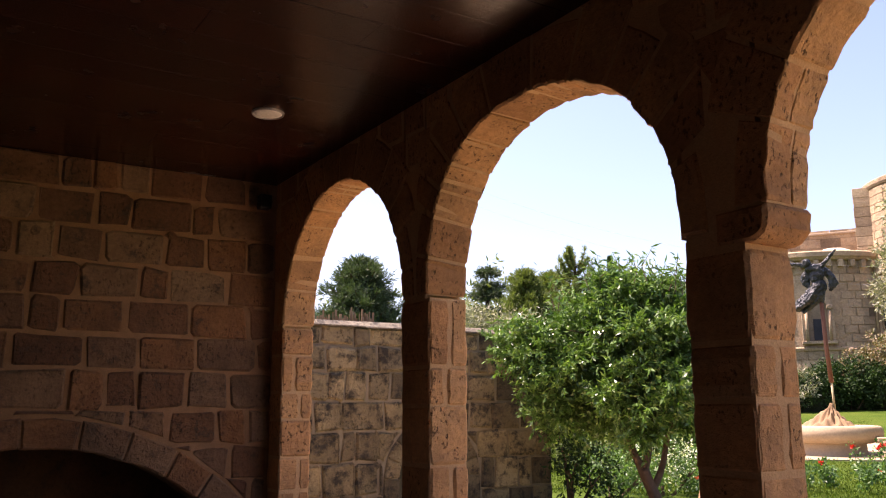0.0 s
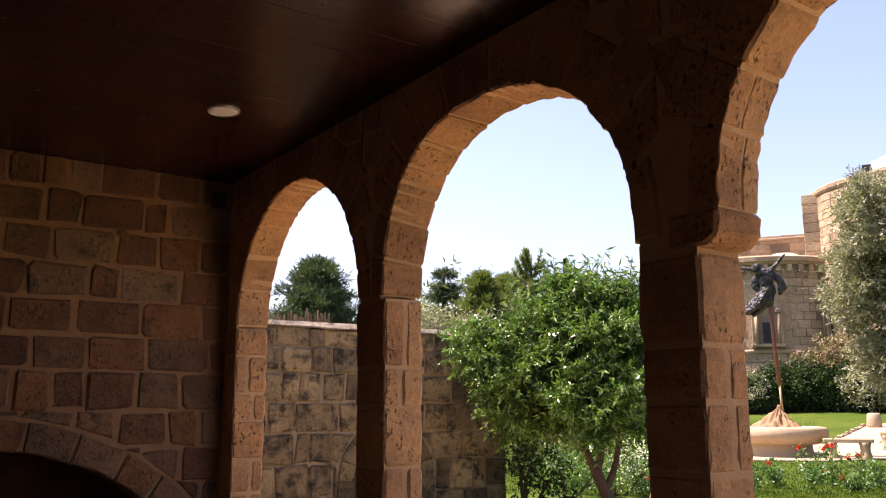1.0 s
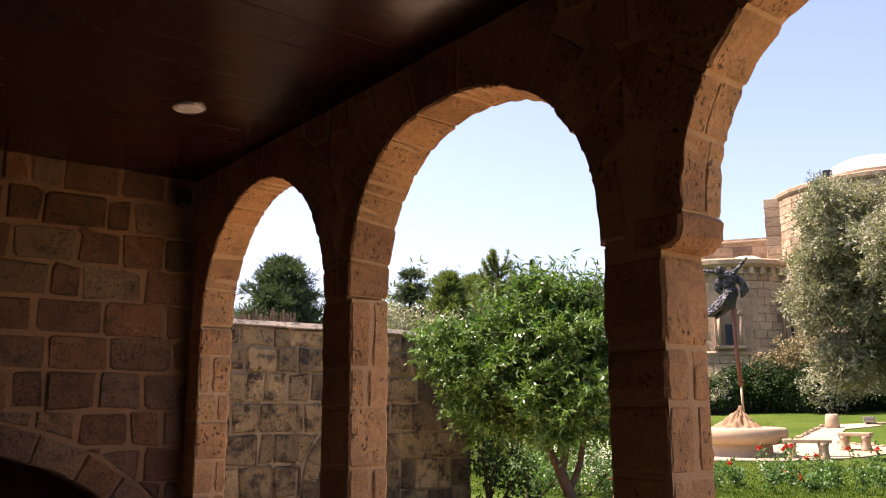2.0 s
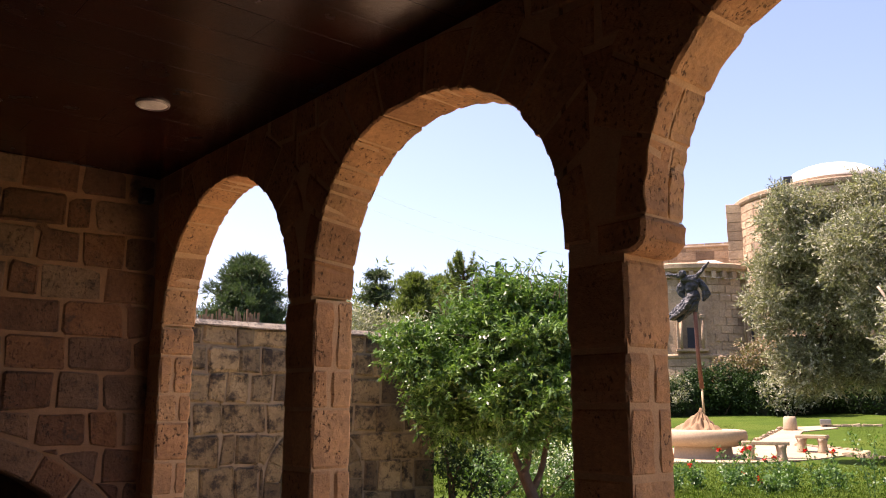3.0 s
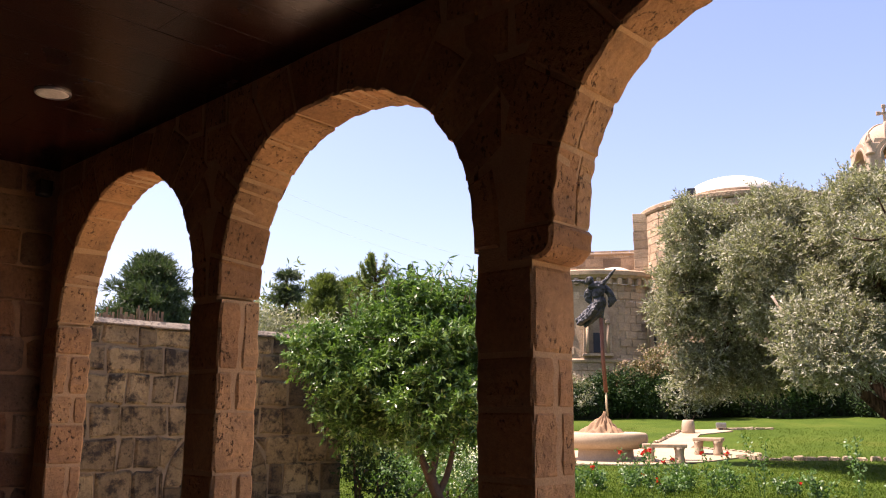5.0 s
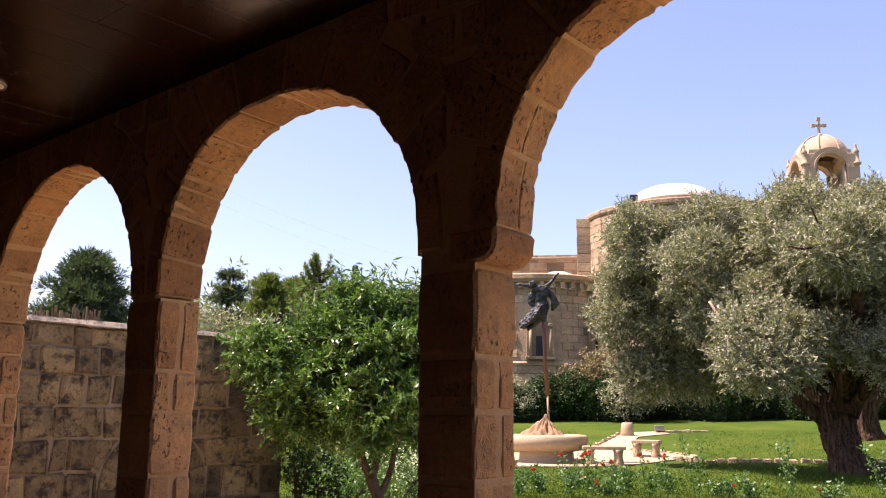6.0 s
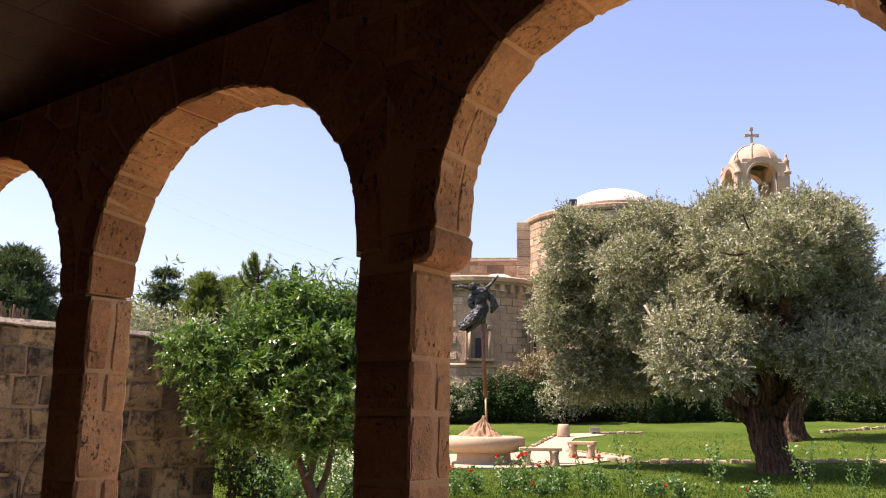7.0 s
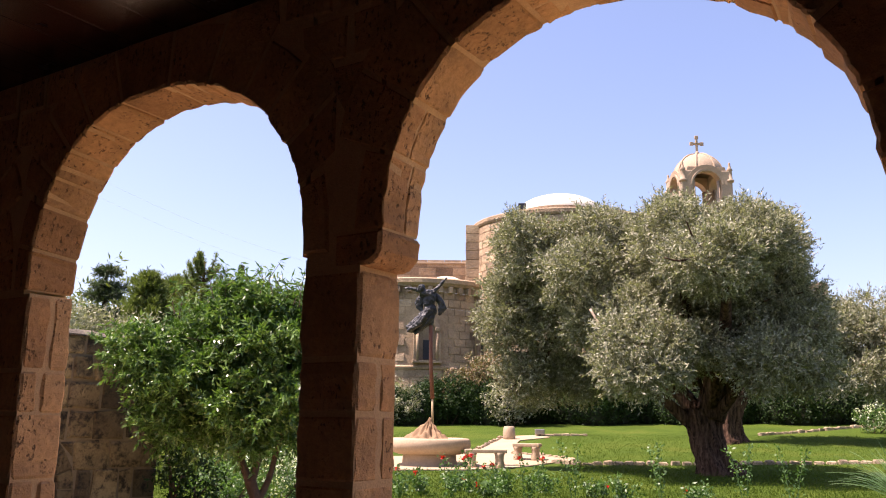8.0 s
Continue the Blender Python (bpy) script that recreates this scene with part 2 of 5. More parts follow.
M_DARKGLASS = plain_mat("dark_window_glass", (0.018, 0.018, 0.02), (0.03, 0.03, 0.034), 0.45, 3, 0.02, spec=0.2)
M_PLASTER = plain_mat("warm_plaster", (0.15, 0.085, 0.05), (0.22, 0.13, 0.075), 0.95, 1.2, 0.1)
M_BOUNCE = plain_mat("bounce_slab_stone", (0.64, 0.47, 0.29), (0.74, 0.55, 0.35), 0.9, 1.5, 0.2)
M_WHITE = plain_mat("white_lamp_glass", (0.74, 0.71, 0.64), (0.80, 0.77, 0.70), 0.45, 4, 0.03)
M_STEEL = plain_mat("grey_metal", (0.30, 0.29, 0.27), (0.4, 0.39, 0.37), 0.4, 10, 0.05, 0.8)
M_POT = plain_mat("terracotta", (0.30, 0.17, 0.09), (0.42, 0.26, 0.15), 0.9, 6, 0.5)
M_CABLE = plain_mat("cable_rubber", (0.34, 0.34, 0.36), (0.42, 0.42, 0.44), 0.6, 4, 0.05)


# ---- mesh helpers ----
def place(name, verts, faces, material, parent=None, label="", smooth=False):
    me = bpy.data.meshes.new(name)
    me.from_pydata([tuple(v) for v in verts], [], faces)
    me.validate()
    me.materials.append(material)
    if smooth:
        me.shade_smooth()
    ob = new(name, me)
    ob.parent = parent
    if label:
        tagged(ob, label)
    return ob


def part(name, bm, material, parent=None, label="", smooth=False):
    bmesh.ops.recalc_face_normals(bm, faces=bm.faces)
    me = bpy.data.meshes.new(name)
    bm.to_mesh(me)
    bm.free()
    me.materials.append(material)
    if smooth:
        me.shade_smooth()
    ob = new(name, me)
    ob.parent = parent
    if label:
        tagged(ob, label)
    return ob


def empty(name, loc, label, category, group="", kind="", rz=0):
    ob = new(name)
    ob.matrix_basis = pose(*loc, 0, 0, rz)
    ob.empty_display_size = 0.2
    return tagged(ob, label, category, group, kind)


def box_bm(a, b, bevel=0.0, bm=None):
    bm = bm or bmesh.new()
    r = bmesh.ops.create_cube(bm, size=1)
    for v in r["verts"]:
        v.co = Vector([a[i] + (v.co[i] + 0.5) * (b[i] - a[i]) for i in range(3)])
    if bevel:
        es = [e for e in bm.edges if e.verts[0] in r["verts"]]
        bmesh.ops.bevel(bm, geom=es, offset=bevel, segments=2, affect="EDGES", profile=0.5)
    return bm


def poly_area(p):
    return 0.5 * sum(p[i][0] * p[(i + 1) % len(p)][1] - p[(i + 1) % len(p)][0] * p[i][1] for i in range(len(p)))


def inset(poly, d):
    """Move each corner of a counter-clockwise polygon inwards by about d."""
    out, n = [], len(poly)
    for i in range(n):
        a, b, c = Vector(poly[i - 1]), Vector(poly[i]), Vector(poly[(i + 1) % n])
        e1, e2 = (b - a).normalized(), (c - b).normalized()
        n1, n2 = Vector((-e1.y, e1.x)), Vector((-e2.y, e2.x))
        k = (n1 + n2)
        k = k / max(0.35, 1 + n1.dot(n2))
        out.append(b + k * d)
    return out


def block(name, poly, back, front, to3, material, parent, joint=0.008, bevel=0.012, rough=0.003, both=False, rnd=random):
    """A worn stone: the prism of a polygon between two depths, with chamfered front (and back) edges."""
    if poly_area(poly) < 0:
        poly = poly[::-1]
    p = inset(poly, joint)
    if poly_area(p) < 0.0004:
        return None
    p = [Vector((v.x + rnd.uniform(-rough, rough) * 2, v.y + rnd.uniform(-rough, rough) * 2)) for v in p]
    q = inset(p, bevel)
    s = 1 if front > back else -1
    rings = [(p, back), (p, front - s * bevel), (q, front)]
    if both:
        rings = [(q, back), (p, back + s * bevel), (p, front - s * bevel), (q, front)]
    n, verts, faces = len(p), [], []
    for pts, depth in rings:
        for v in pts:
            verts.append(to3(v.x, v.y, depth + rnd.uniform(-rough, rough)))
    for r in range(len(rings) - 1):
        for i in range(n):
            j = (i + 1) % n
            faces.append((r * n + i, r * n + j, (r + 1) * n + j, (r + 1) * n + i))
    top = (len(rings) - 1) * n
    faces.append(tuple(range(top, top + n)))
    if both:
        faces.append(tuple(range(n - 1, -1, -1)))
    bm = bmesh.new()
    vs = [bm.verts.new(v) for v in verts]
    for f in faces:
        bm.faces.new([vs[i] for i in f])
    return part(name, bm, material, parent)


def rounded_rect(a0, b0, a1, b1, cut, rnd):
    c = [cut * rnd.uniform(0.4, 1.4) for _ in range(4)]
    return [(a0 + c[0], b0), (a1 - c[1], b0), (a1, b0 + c[1]), (a1, b1 - c[2]), (a1 - c[2], b1), (a0 + c[3], b1), (a0, b1 - c[3]), (a0, b0 + c[0])]


def clip_half(poly, px, py, nx, ny):
    """Keep the side of the line through (px, py) to which (nx, ny) points."""
    out = []
    for i in range(len(poly)):
        a, b = poly[i], poly[(i + 1) % len(poly)]
        da, db = (a[0] - px) * nx + (a[1] - py) * ny, (b[0] - px) * nx + (b[1] - py) * ny
        if da >= 0:
            out.append(a)
        if (da < 0) != (db < 0):
            t = da / (da - db)
            out.append((a[0] + (b[0] - a[0]) * t, a[1] + (b[1] - a[1]) * t))
    return out


def tube(points, radii, seg=10, ridge=0.0, twist=0.0, lumps=0.0, bm=None, seed=1):
    """A tapered limb along a line of points."""
    bm = bm or bmesh.new()
    rnd = random.Random(seed)
    pts = [Vector(p) for p in points]
    rings = []
    side = Vector((1, 0.2, 0.1))
    for i, p in enumerate(pts):
        d = (pts[min(i + 1, len(pts) - 1)] - pts[max(i - 1, 0)]).normalized()
        a = (side - d * side.dot(d)).normalized()
        b = d.cross(a)
        side = a
        ring = []
        for k in range(seg):
            w = 2 * math.pi * k / seg + twist * i
            r = radii[i] * (1 + ridge * math.sin(3 * w + 1.3) + ridge * 0.6 * math.sin(5 * w + i * 0.4) + ridge * 0.45 * math.sin(11 * w + i * 0.15)) * (1 + rnd.uniform(-lumps, lumps))
            ring.append(bm.verts.new(p + a * math.cos(w) * r + b * math.sin(w) * r))
        rings.append(ring)
    for r0, r1 in zip(rings, rings[1:]):
        for k in range(seg):
            bm.faces.new((r0[k], r0[(k + 1) % seg], r1[(k + 1) % seg], r1[k]))
    bm.faces.new(rings[0][::-1])
    bm.faces.new(rings[-1])
    return bm


def smooth_line(points, n):
    """A Catmull-Rom line through the points."""
    p = [Vector(v) for v in points]
    p = [p[0] * 2 - p[1]] + p + [p[-1] * 2 - p[-2]]
    out = []
    for i in range(1, len(p) - 2):
        for k in range(n):
            t = k / n
            out.append(0.5 * ((2 * p[i]) + (p[i + 1] - p[i - 1]) * t + (2 * p[i - 1] - 5 * p[i] + 4 * p[i + 1] - p[i + 2]) * t * t + (3 * p[i] - p[i - 1] - 3 * p[i + 1] + p[i + 2]) * t ** 3))
    return out + [p[-2]]


def lathe(profile, seg=48, arc=(0, 2 * math.pi), bm=None):
    bm = bm or bmesh.new()
    full = abs(arc[1] - arc[0] - 2 * math.pi) < 1e-6
    n = seg if full else seg + 1
    rings = [[bm.verts.new((r * math.cos(arc[0] + (arc[1] - arc[0]) * k / seg), r * math.sin(arc[0] + (arc[1] - arc[0]) * k / seg), z)) for k in range(n)] for r, z in profile]
    for a, b in zip(rings, rings[1:]):
        for k in range(seg):
            bm.faces.new((a[k], a[(k + 1) % n], b[(k + 1) % n], b[k]))
    return bm


def leaves(name, centres, spread, per, length, width, material, parent, rng, up=0.0, droop=0.0, kind="", label="", smooth=False):
    """Many small leaves round twig ends: each one a folded blade with a pointed tip."""
    c = np.asarray(centres, float)
    n = len(c) * per
    base = np.repeat(c, per, axis=0) + rng.normal(0, 1, (n, 3)) * spread
    d = rng.normal(0, 1, (n, 3))
    d[:, 2] += up - droop
    d /= np.linalg.norm(d, axis=1)[:, None]
    s = np.cross(d, rng.normal(0, 1, (n, 3)))
    s /= np.linalg.norm(s, axis=1)[:, None] + 1e-9
    nrm = np.cross(d, s)
    ln = length * rng.uniform(0.6, 1.3, (n, 1))
    wd = width * rng.uniform(0.7, 1.2, (n, 1))
    tip = base + d * ln
    mid = base + d * ln * 0.45 + nrm * wd * 0.25
    v = np.stack([base, mid + s * wd * 0.5, tip, mid - s * wd * 0.5], 1).reshape(-1, 3)
    me = bpy.data.meshes.new(name)
    me.vertices.add(4 * n)
    me.vertices.foreach_set("co", v.ravel())
    me.loops.add(4 * n)
    me.loops.foreach_set("vertex_index", np.arange(4 * n, dtype=np.int32))
    me.polygons.add(n)
    me.polygons.foreach_set("loop_start", np.arange(0, 4 * n, 4, dtype=np.int32))
    me.update(calc_edges=True)
    me.materials.append(material)
    ob = new(name, me)
    ob.parent = parent
    return tagged(ob, label, kind=kind)


def lobe_points(lobes, n, rng, shell=0.45):
    """Twig ends inside a set of ellipsoid lobes (centre, radii), denser near their skins."""
    vol = np.array([r[0] * r[1] * r[2] for _, r in lobes]) ** 0.75
    pick = rng.choice(len(lobes), n, p=vol / vol.sum())
    d = rng.normal(0, 1, (n, 3))
    d /= np.linalg.norm(d, axis=1)[:, None]
    rad = rng.uniform(shell, 1.0, (n, 1)) ** 0.6 * (1 + 0.10 * rng.normal(0, 1, (n, 1)))
    cen = np.array([lobes[k][0] for k in pick])
    rr = np.array([lobes[k][1] for k in pick])
    return cen + d * rad * rr


def sector(base, az):
    """Local axes of a thing: to3(right, deep, up) in the world, seen along the azimuth az (degrees from +y)."""
    u = Vector((math.sin(radians(az)), math.cos(radians(az)), 0))
    r = Vector((u.y, -u.x, 0))
    b = Vector(base)
    return lambda x, y, z: b + r * x + u * y + Vector((0, 0, z))


def land(x, y):
    """Height of the garden: level near the gallery, a lawn that climbs gently towards the church."""
    d = math.hypot(x, y)
    t = min(1, max(0, (x - 3.0) / 2.5))
    z = -0.06 + 0.26 * t * t * (3 - 2 * t)
    e = min(max(d - 22.5, 0), 16)
    side = min(1, max(0, (math.degrees(math.atan2(x, y)) - 55) / 25))
    return z + t * e * (0.066 + 0.016 * side)


def on_land(az, d):
    x, y = d * math.sin(radians(az)), d * math.cos(radians(az))
    return x, y, land(x, y)


# ---- gallery: floor, ceiling, end wall, arcade ----
X0, TH, TOP, BACK = 2.5, 0.25, 3.18, 6.56
rnd = random.Random(4)

bm = bmesh.new()
for i in range(-9, 6):
    for j in range(-12, 14):
        a, c = i * 0.5, j * 0.5
        if a + 0.5 <= 2.76 and c + 0.5 <= BACK + 0.01:
            box_bm((a + 0.003, c + 0.003, -0.06), (a + 0.497, c + 0.497, rnd.uniform(-0.001, 0.001)), 0, bm)
box_bm((-4.5, -6, -0.3), (2.75, BACK, -0.05), 0, bm)
floor = tagged(part("floor", bm, M_FLOOR), "pale limestone slab floor of the gallery", "floor", kind="structure")

bm = bmesh.new()
y = -6.0
while y < BACK:
    w = 0.285
    x = -4.5
    while x < X0:
        ln = rnd.uniform(1.6, 2.6)
        if X0 - x - ln < 0.5:
            ln = X0 - x
        box_bm((x + 0.0015, y + 0.0015, TOP + rnd.uniform(-0.0008, 0.0008)), (x + ln - 0.0015, min(y + w, BACK) - 0.0015, TOP + 0.03), 0.001, bm)
        x += ln
    y += w
box_bm((-4.5, -6, TOP + 0.028), (X0 + TH, BACK + 0.3, TOP + 0.3), 0, bm)
ceiling = tagged(part("ceiling", bm, M_WOOD), "dark red-brown varnished plank ceiling", "ceiling", kind="structure")

# end wall with its low arched recess
end_wall = empty("wall_north", (0, BACK, 0), "rough sandstone block wall with a low arched recess", "wall", kind="structure")
NX, NZ, NR, NW = 0.8, -0.83, 1.9, 1.5


def niche_top(x):
    return NZ + math.sqrt(max(0, NR * NR - (x - NX) ** 2))


bm = bmesh.new()
cols = [-4.5] + [NX - NW + 2 * NW * k / 24 for k in range(25)] + [X0 + TH]
for a, c in zip(cols, cols[1:]):
    inside = a >= NX - NW - 1e-6 and c <= NX + NW + 1e-6
    za, zc = (niche_top(a) + 0.02, niche_top(c) + 0.02) if inside else (-0.05, -0.05)
    vs = [bm.verts.new(v) for v in ((a, 0.003, za), (c, 0.003, zc), (c, 0.003, TOP + 0.2), (a, 0.003, TOP + 0.2), (a, 0.45, za), (c, 0.45, zc), (c, 0.45, TOP + 0.2), (a, 0.45, TOP + 0.2))]
    for f in ((0, 1, 2, 3), (7, 6, 5, 4), (0, 4, 5, 1), (3, 2, 6, 7), (1, 5, 6, 2), (4, 0, 3, 7)):
        bm.faces.new([vs[k] for k in f])
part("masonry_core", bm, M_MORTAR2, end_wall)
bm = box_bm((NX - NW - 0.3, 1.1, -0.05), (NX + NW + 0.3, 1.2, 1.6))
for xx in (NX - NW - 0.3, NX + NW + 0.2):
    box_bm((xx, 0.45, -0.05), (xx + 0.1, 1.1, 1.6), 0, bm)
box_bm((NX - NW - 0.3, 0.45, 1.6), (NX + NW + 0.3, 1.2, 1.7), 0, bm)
part("recess_lining", bm, M_BACK, end_wall, "sandstone lining of the recess")

# arcade wall: each arch by its inner and outer edge, as centre y, half span, springing, rise, squareness and skew
# the last two are unseen, added behind the camera to let in more light
ARCHES = [((5.365, 0.945, 1.985, 0.945, 2.0, 0.0), (5.36, 0.94, 1.985, 0.94, 2.0, 0.0)),
          ((3.185, 0.947, 1.985, 0.910, 2.3, 0.05), (3.185, 0.925, 1.985, 0.900, 2.15, 0.02)),
          ((0.995, 0.835, 2.055, 0.800, 2.15, 0.06), (1.005, 0.838, 2.060, 0.800, 2.1, 0.06)),
          ((-1.24, 0.94, 1.97, 0.94, 2.0, 0.0), (-1.24, 0.93, 1.97, 0.93, 2.0, 0.0)),
          ((-3.46, 0.94, 1.97, 0.94, 2.0, 0.0), (-3.46, 0.93, 1.97, 0.93, 2.0, 0.0))]
EXT = 0.33
PIERS = [(6.31, BACK), (4.10, 4.42), (1.935, 2.218), (-0.30, 0.04), (-2.52, -2.18), (-4.92, -4.40)]
arcade = empty("wall_east", (X0, 0, 0), "sandstone arcade with a row of round arches on square piers", "arcade", kind="structure")


def intrados(arch, t, off=0.0):
    """The edge of an arch at the angle t from its springing, moved out by off."""
    cy, r, sz, h, p, skew = arch
    c, n = math.cos(t), abs(math.sin(t))
    y = math.copysign(abs(c) ** (2 / p), c)
    return cy + (r + off) * y, sz + (h + off) * n ** (2 / p) + skew * r * y * n


bm = bmesh.new()


def prism(bm, front, back):
    """A solid between a front and a back quadrilateral."""
    vs = [bm.verts.new((0.003, *p)) for p in front] + [bm.verts.new((TH - 0.003, *p)) for p in back]
    for f in ((0, 3, 2, 1), (4, 5, 6, 7), (0, 1, 5, 4), (3, 7, 6, 2), (1, 2, 6, 5), (4, 7, 3, 0)):
        bm.faces.new([vs[k] for k in f])


for fr, ba in ARCHES:
    for k in range(40):
        ta, tb = math.pi * k / 40, math.pi * (k + 1) / 40
        quads = []
        for arch in (fr, ba):
            a, c = intrados(arch, ta, 0.007), intrados(arch, tb, 0.007)
            quads.append((a, c, (c[0], TOP + 0.2), (a[0], TOP + 0.2)))
        prism(bm, *quads)
for py0, py1 in PIERS:
    ends = [cy + s * r for (cy, r, *_), _ in ARCHES for s in (-1, 1)]
    lo, hi = max([e for e in ends if e < py0 + 0.12] + [-6.0]), min([e for e in ends if e > py1 - 0.12] + [BACK])
    box_bm((0.004, py0 + 0.005, -0.1), (TH - 0.004, py1 - 0.005, 1.97), 0, bm)
    box_bm((0.0035, lo + 0.03, 1.96), (TH - 0.0035, hi - 0.03, TOP + 0.2), 0, bm)
box_bm((0.003, -6.0, -0.1), (TH - 0.003, -4.92, TOP + 0.2), 0, bm)
part("masonry_core", bm, M_MORTAR, arcade, "lime mortar joints")

# the rest of the building: wall behind the gallery and its far end
# unseen back wall, placed and toned to set the light bounced onto the arcade
bm = box_bm((-1.55, -6, -0.1), (-1.3, BACK + 0.003, TOP + 0.003))
tagged(part("bounce_wall_west", bm, M_PLASTER), "unseen plain plastered wall added behind the gallery to set bounce light", "wall", kind="structure")
bm = box_bm((-4.75, -6.3, -0.1), (X0 + TH, -6, TOP + 0.3))
tagged(part("wall_south", bm, M_PLASTER), "plain warm plastered wall closing the gallery", "wall", kind="structure")

# ceiling lamp, flush with the planks
lamp = empty("ceiling_light", (1.79, 4.89, TOP), "round white recessed ceiling light with a thin rim", "lamp")
part("diffuser", lathe([(0.0001, -0.012), (0.06, -0.012), (0.088, -0.008), (0.09, -0.001)], 40), M_WHITE, lamp, smooth=True)
part("rim", lathe([(0.088, -0.006), (0.091, -0.014), (0.099, -0.013), (0.102, -0.001)], 40), M_STEEL, lamp, "thin metal rim", smooth=True)

# small loudspeaker high in the corner
spk = empty("wall_speaker", (2.36, BACK - 0.01, 3.0), "small black speaker fixed high in the corner", "speaker")
part("bracket", box_bm((-0.015, -0.05, -0.02), (0.015, 0.01, 0.02), 0.003), M_BLACK, spk)
part("body", box_bm((-0.05, -0.14, -0.06), (0.05, -0.05, 0.06), 0.012), M_BLACK, spk)

# ---- ground ----
def axis(lo, fine_lo, fine_hi, hi, step):
    a = [lo, lo / 3, fine_lo - 8] if lo < fine_lo - 8 else [lo]
    b = list(np.arange(fine_lo, fine_hi, step))
    return a + b + [fine_hi + 8, fine_hi + 30, hi / 3, hi]


gx, gy = axis(-900, -6, 48, 1500, 0.6), axis(-900, -6, 40, 1500, 0.6)
gx, gy = sorted(set(gx)), sorted(set(gy))
verts = [(x, y, land(x, y) + (0.012 * noise.noise(Vector((x * 0.9, y * 0.9, 0))) if 6 < x < 48 else 0)) for x in gx for y in gy]
faces = [(i * len(gy) + j, (i + 1) * len(gy) + j, (i + 1) * len(gy) + j + 1, i * len(gy) + j + 1) for i in range(len(gx) - 1) for j in range(len(gy) - 1)]
ground = tagged(place("ground", verts, faces, M_LAWN, smooth=True), "mown green lawn climbing gently to the church", "lawn", kind="structure")


def sheet(name, outline, material, label, category, lift=0.02):
    """A flat slab laid on the land, from an outline of (azimuth, distance) corners."""
    bm = bmesh.new()
    vs = []
    for az, d in outline:
        x, y, z = on_land(az, d)
        vs.append(bm.verts.new((x, y, z + lift)))
    f = bm.faces.new(vs)
    bmesh.ops.triangulate(bm, faces=[f])
    bmesh.ops.subdivide_edges(bm, edges=bm.edges[:], cuts=3, use_grid_fill=True)
    for v in bm.verts:
        v.co.z = land(v.co.x, v.co.y) + lift + 0.012
    ext = bmesh.ops.extrude_face_region(bm, geom=bm.faces[:])
    for g in ext["geom"]:
        if isinstance(g, bmesh.types.BMVert):
            g.co.z -= 0.08
    return tagged(part(name, bm, material), label, category, kind="structure")


sheet("pavement", [(51.5, 20.4), (55, 20.2), (59, 20.6), (61, 21.4), (63, 22.6), (65.6, 24.0), (65.2, 24.8), (63.2, 25.0), (62.2, 25.6), (62.0, 27.6), (62.4, 29.6), (64.4, 30.8), (63.6, 31.6), (61.2, 31.0), (60.2, 28.0), (58.8, 25.2), (55.5, 24.6), (52, 24.2)], M_PAVE, "pale beige paving round the fountain", "paving")

# unseen pale slabs added outside the arcade, to bounce warm sunlight into the arches
bm = bmesh.new()
for i in range(6):
    for j in range(-12, 15):
        box_bm((2.76 + i * 0.5 + 0.003, j * 0.5 + 0.003, -0.2), (2.76 + i * 0.5 + 0.497, j * 0.5 + 0.497, land(3.26 + i * 0.5, j * 0.5) + 0.03), 0, bm)
tagged(part("bounce_slabs", bm, M_BOUNCE), "unseen pale slabs added along the arcade to bounce warm light", "paving", kind="structure")

# ---- fountain ----
FX, FY, _ = on_land(56.5, 22.3)
fount = empty("fountain", (FX, FY, 0.2), "round carved limestone fountain basin on a drum base", "fountain")
part("base", lathe([(0.001, -0.1), (0.74, -0.1), (0.74, 0.04), (0.70, 0.07), (0.68, 0.30), (0.72, 0.36), (0.001, 0.36)], 64), M_BASIN, fount, "darker drum-shaped base", smooth=True)
part("basin", lathe([(0.5, 0.30), (0.80, 0.31), (0.95, 0.36), (1.04, 0.45), (1.06, 0.55), (1.04, 0.66), (1.00, 0.70), (0.92, 0.71), (0.87, 0.69), (0.84, 0.60), (0.6, 0.52), (0.001, 0.52)], 72), M_BASIN, fount, smooth=True)

# cloth bundled on the basin
rng = np.random.default_rng(7)
bm = bmesh.new()
NA, NRR = 72, 22
rings = []
for i in range(NRR):
    t = i / (NRR - 1)
    ring = []
    for k in range(NA):
        w = 2 * math.pi * k / NA
        r = 0.03 + 0.56 * t * (1 + 0.28 * math.cos(w - 2.55) + 0.06 * math.sin(5 * w))
        z = 1.20 - 0.56 * t ** 0.62 + 0.075 * math.sin(9 * w + 5 * t + 1.5 * math.sin(3 * w)) * min(1, 3 * t) * (1.1 - 0.4 * t) + 0.03 * math.sin(17 * w - 9 * t)
        ring.append(bm.verts.new((r * math.cos(w), r * math.sin(w), max(z, 0.60))))
    rings.append(ring)
for a, c in zip(rings, rings[1:]):
    for k in range(NA):
        bm.faces.new((a[k], a[(k + 1) % NA], c[(k + 1) % NA], c[k]))
bm.faces.new(rings[0])
cloth = part("draped_cloth", bm, M_CLOTH, smooth=True)
cloth.matrix_basis = pose(FX, FY, 0.2)
tagged(cloth, "tan cloth heaped in folds over the fountain basin", "cloth")

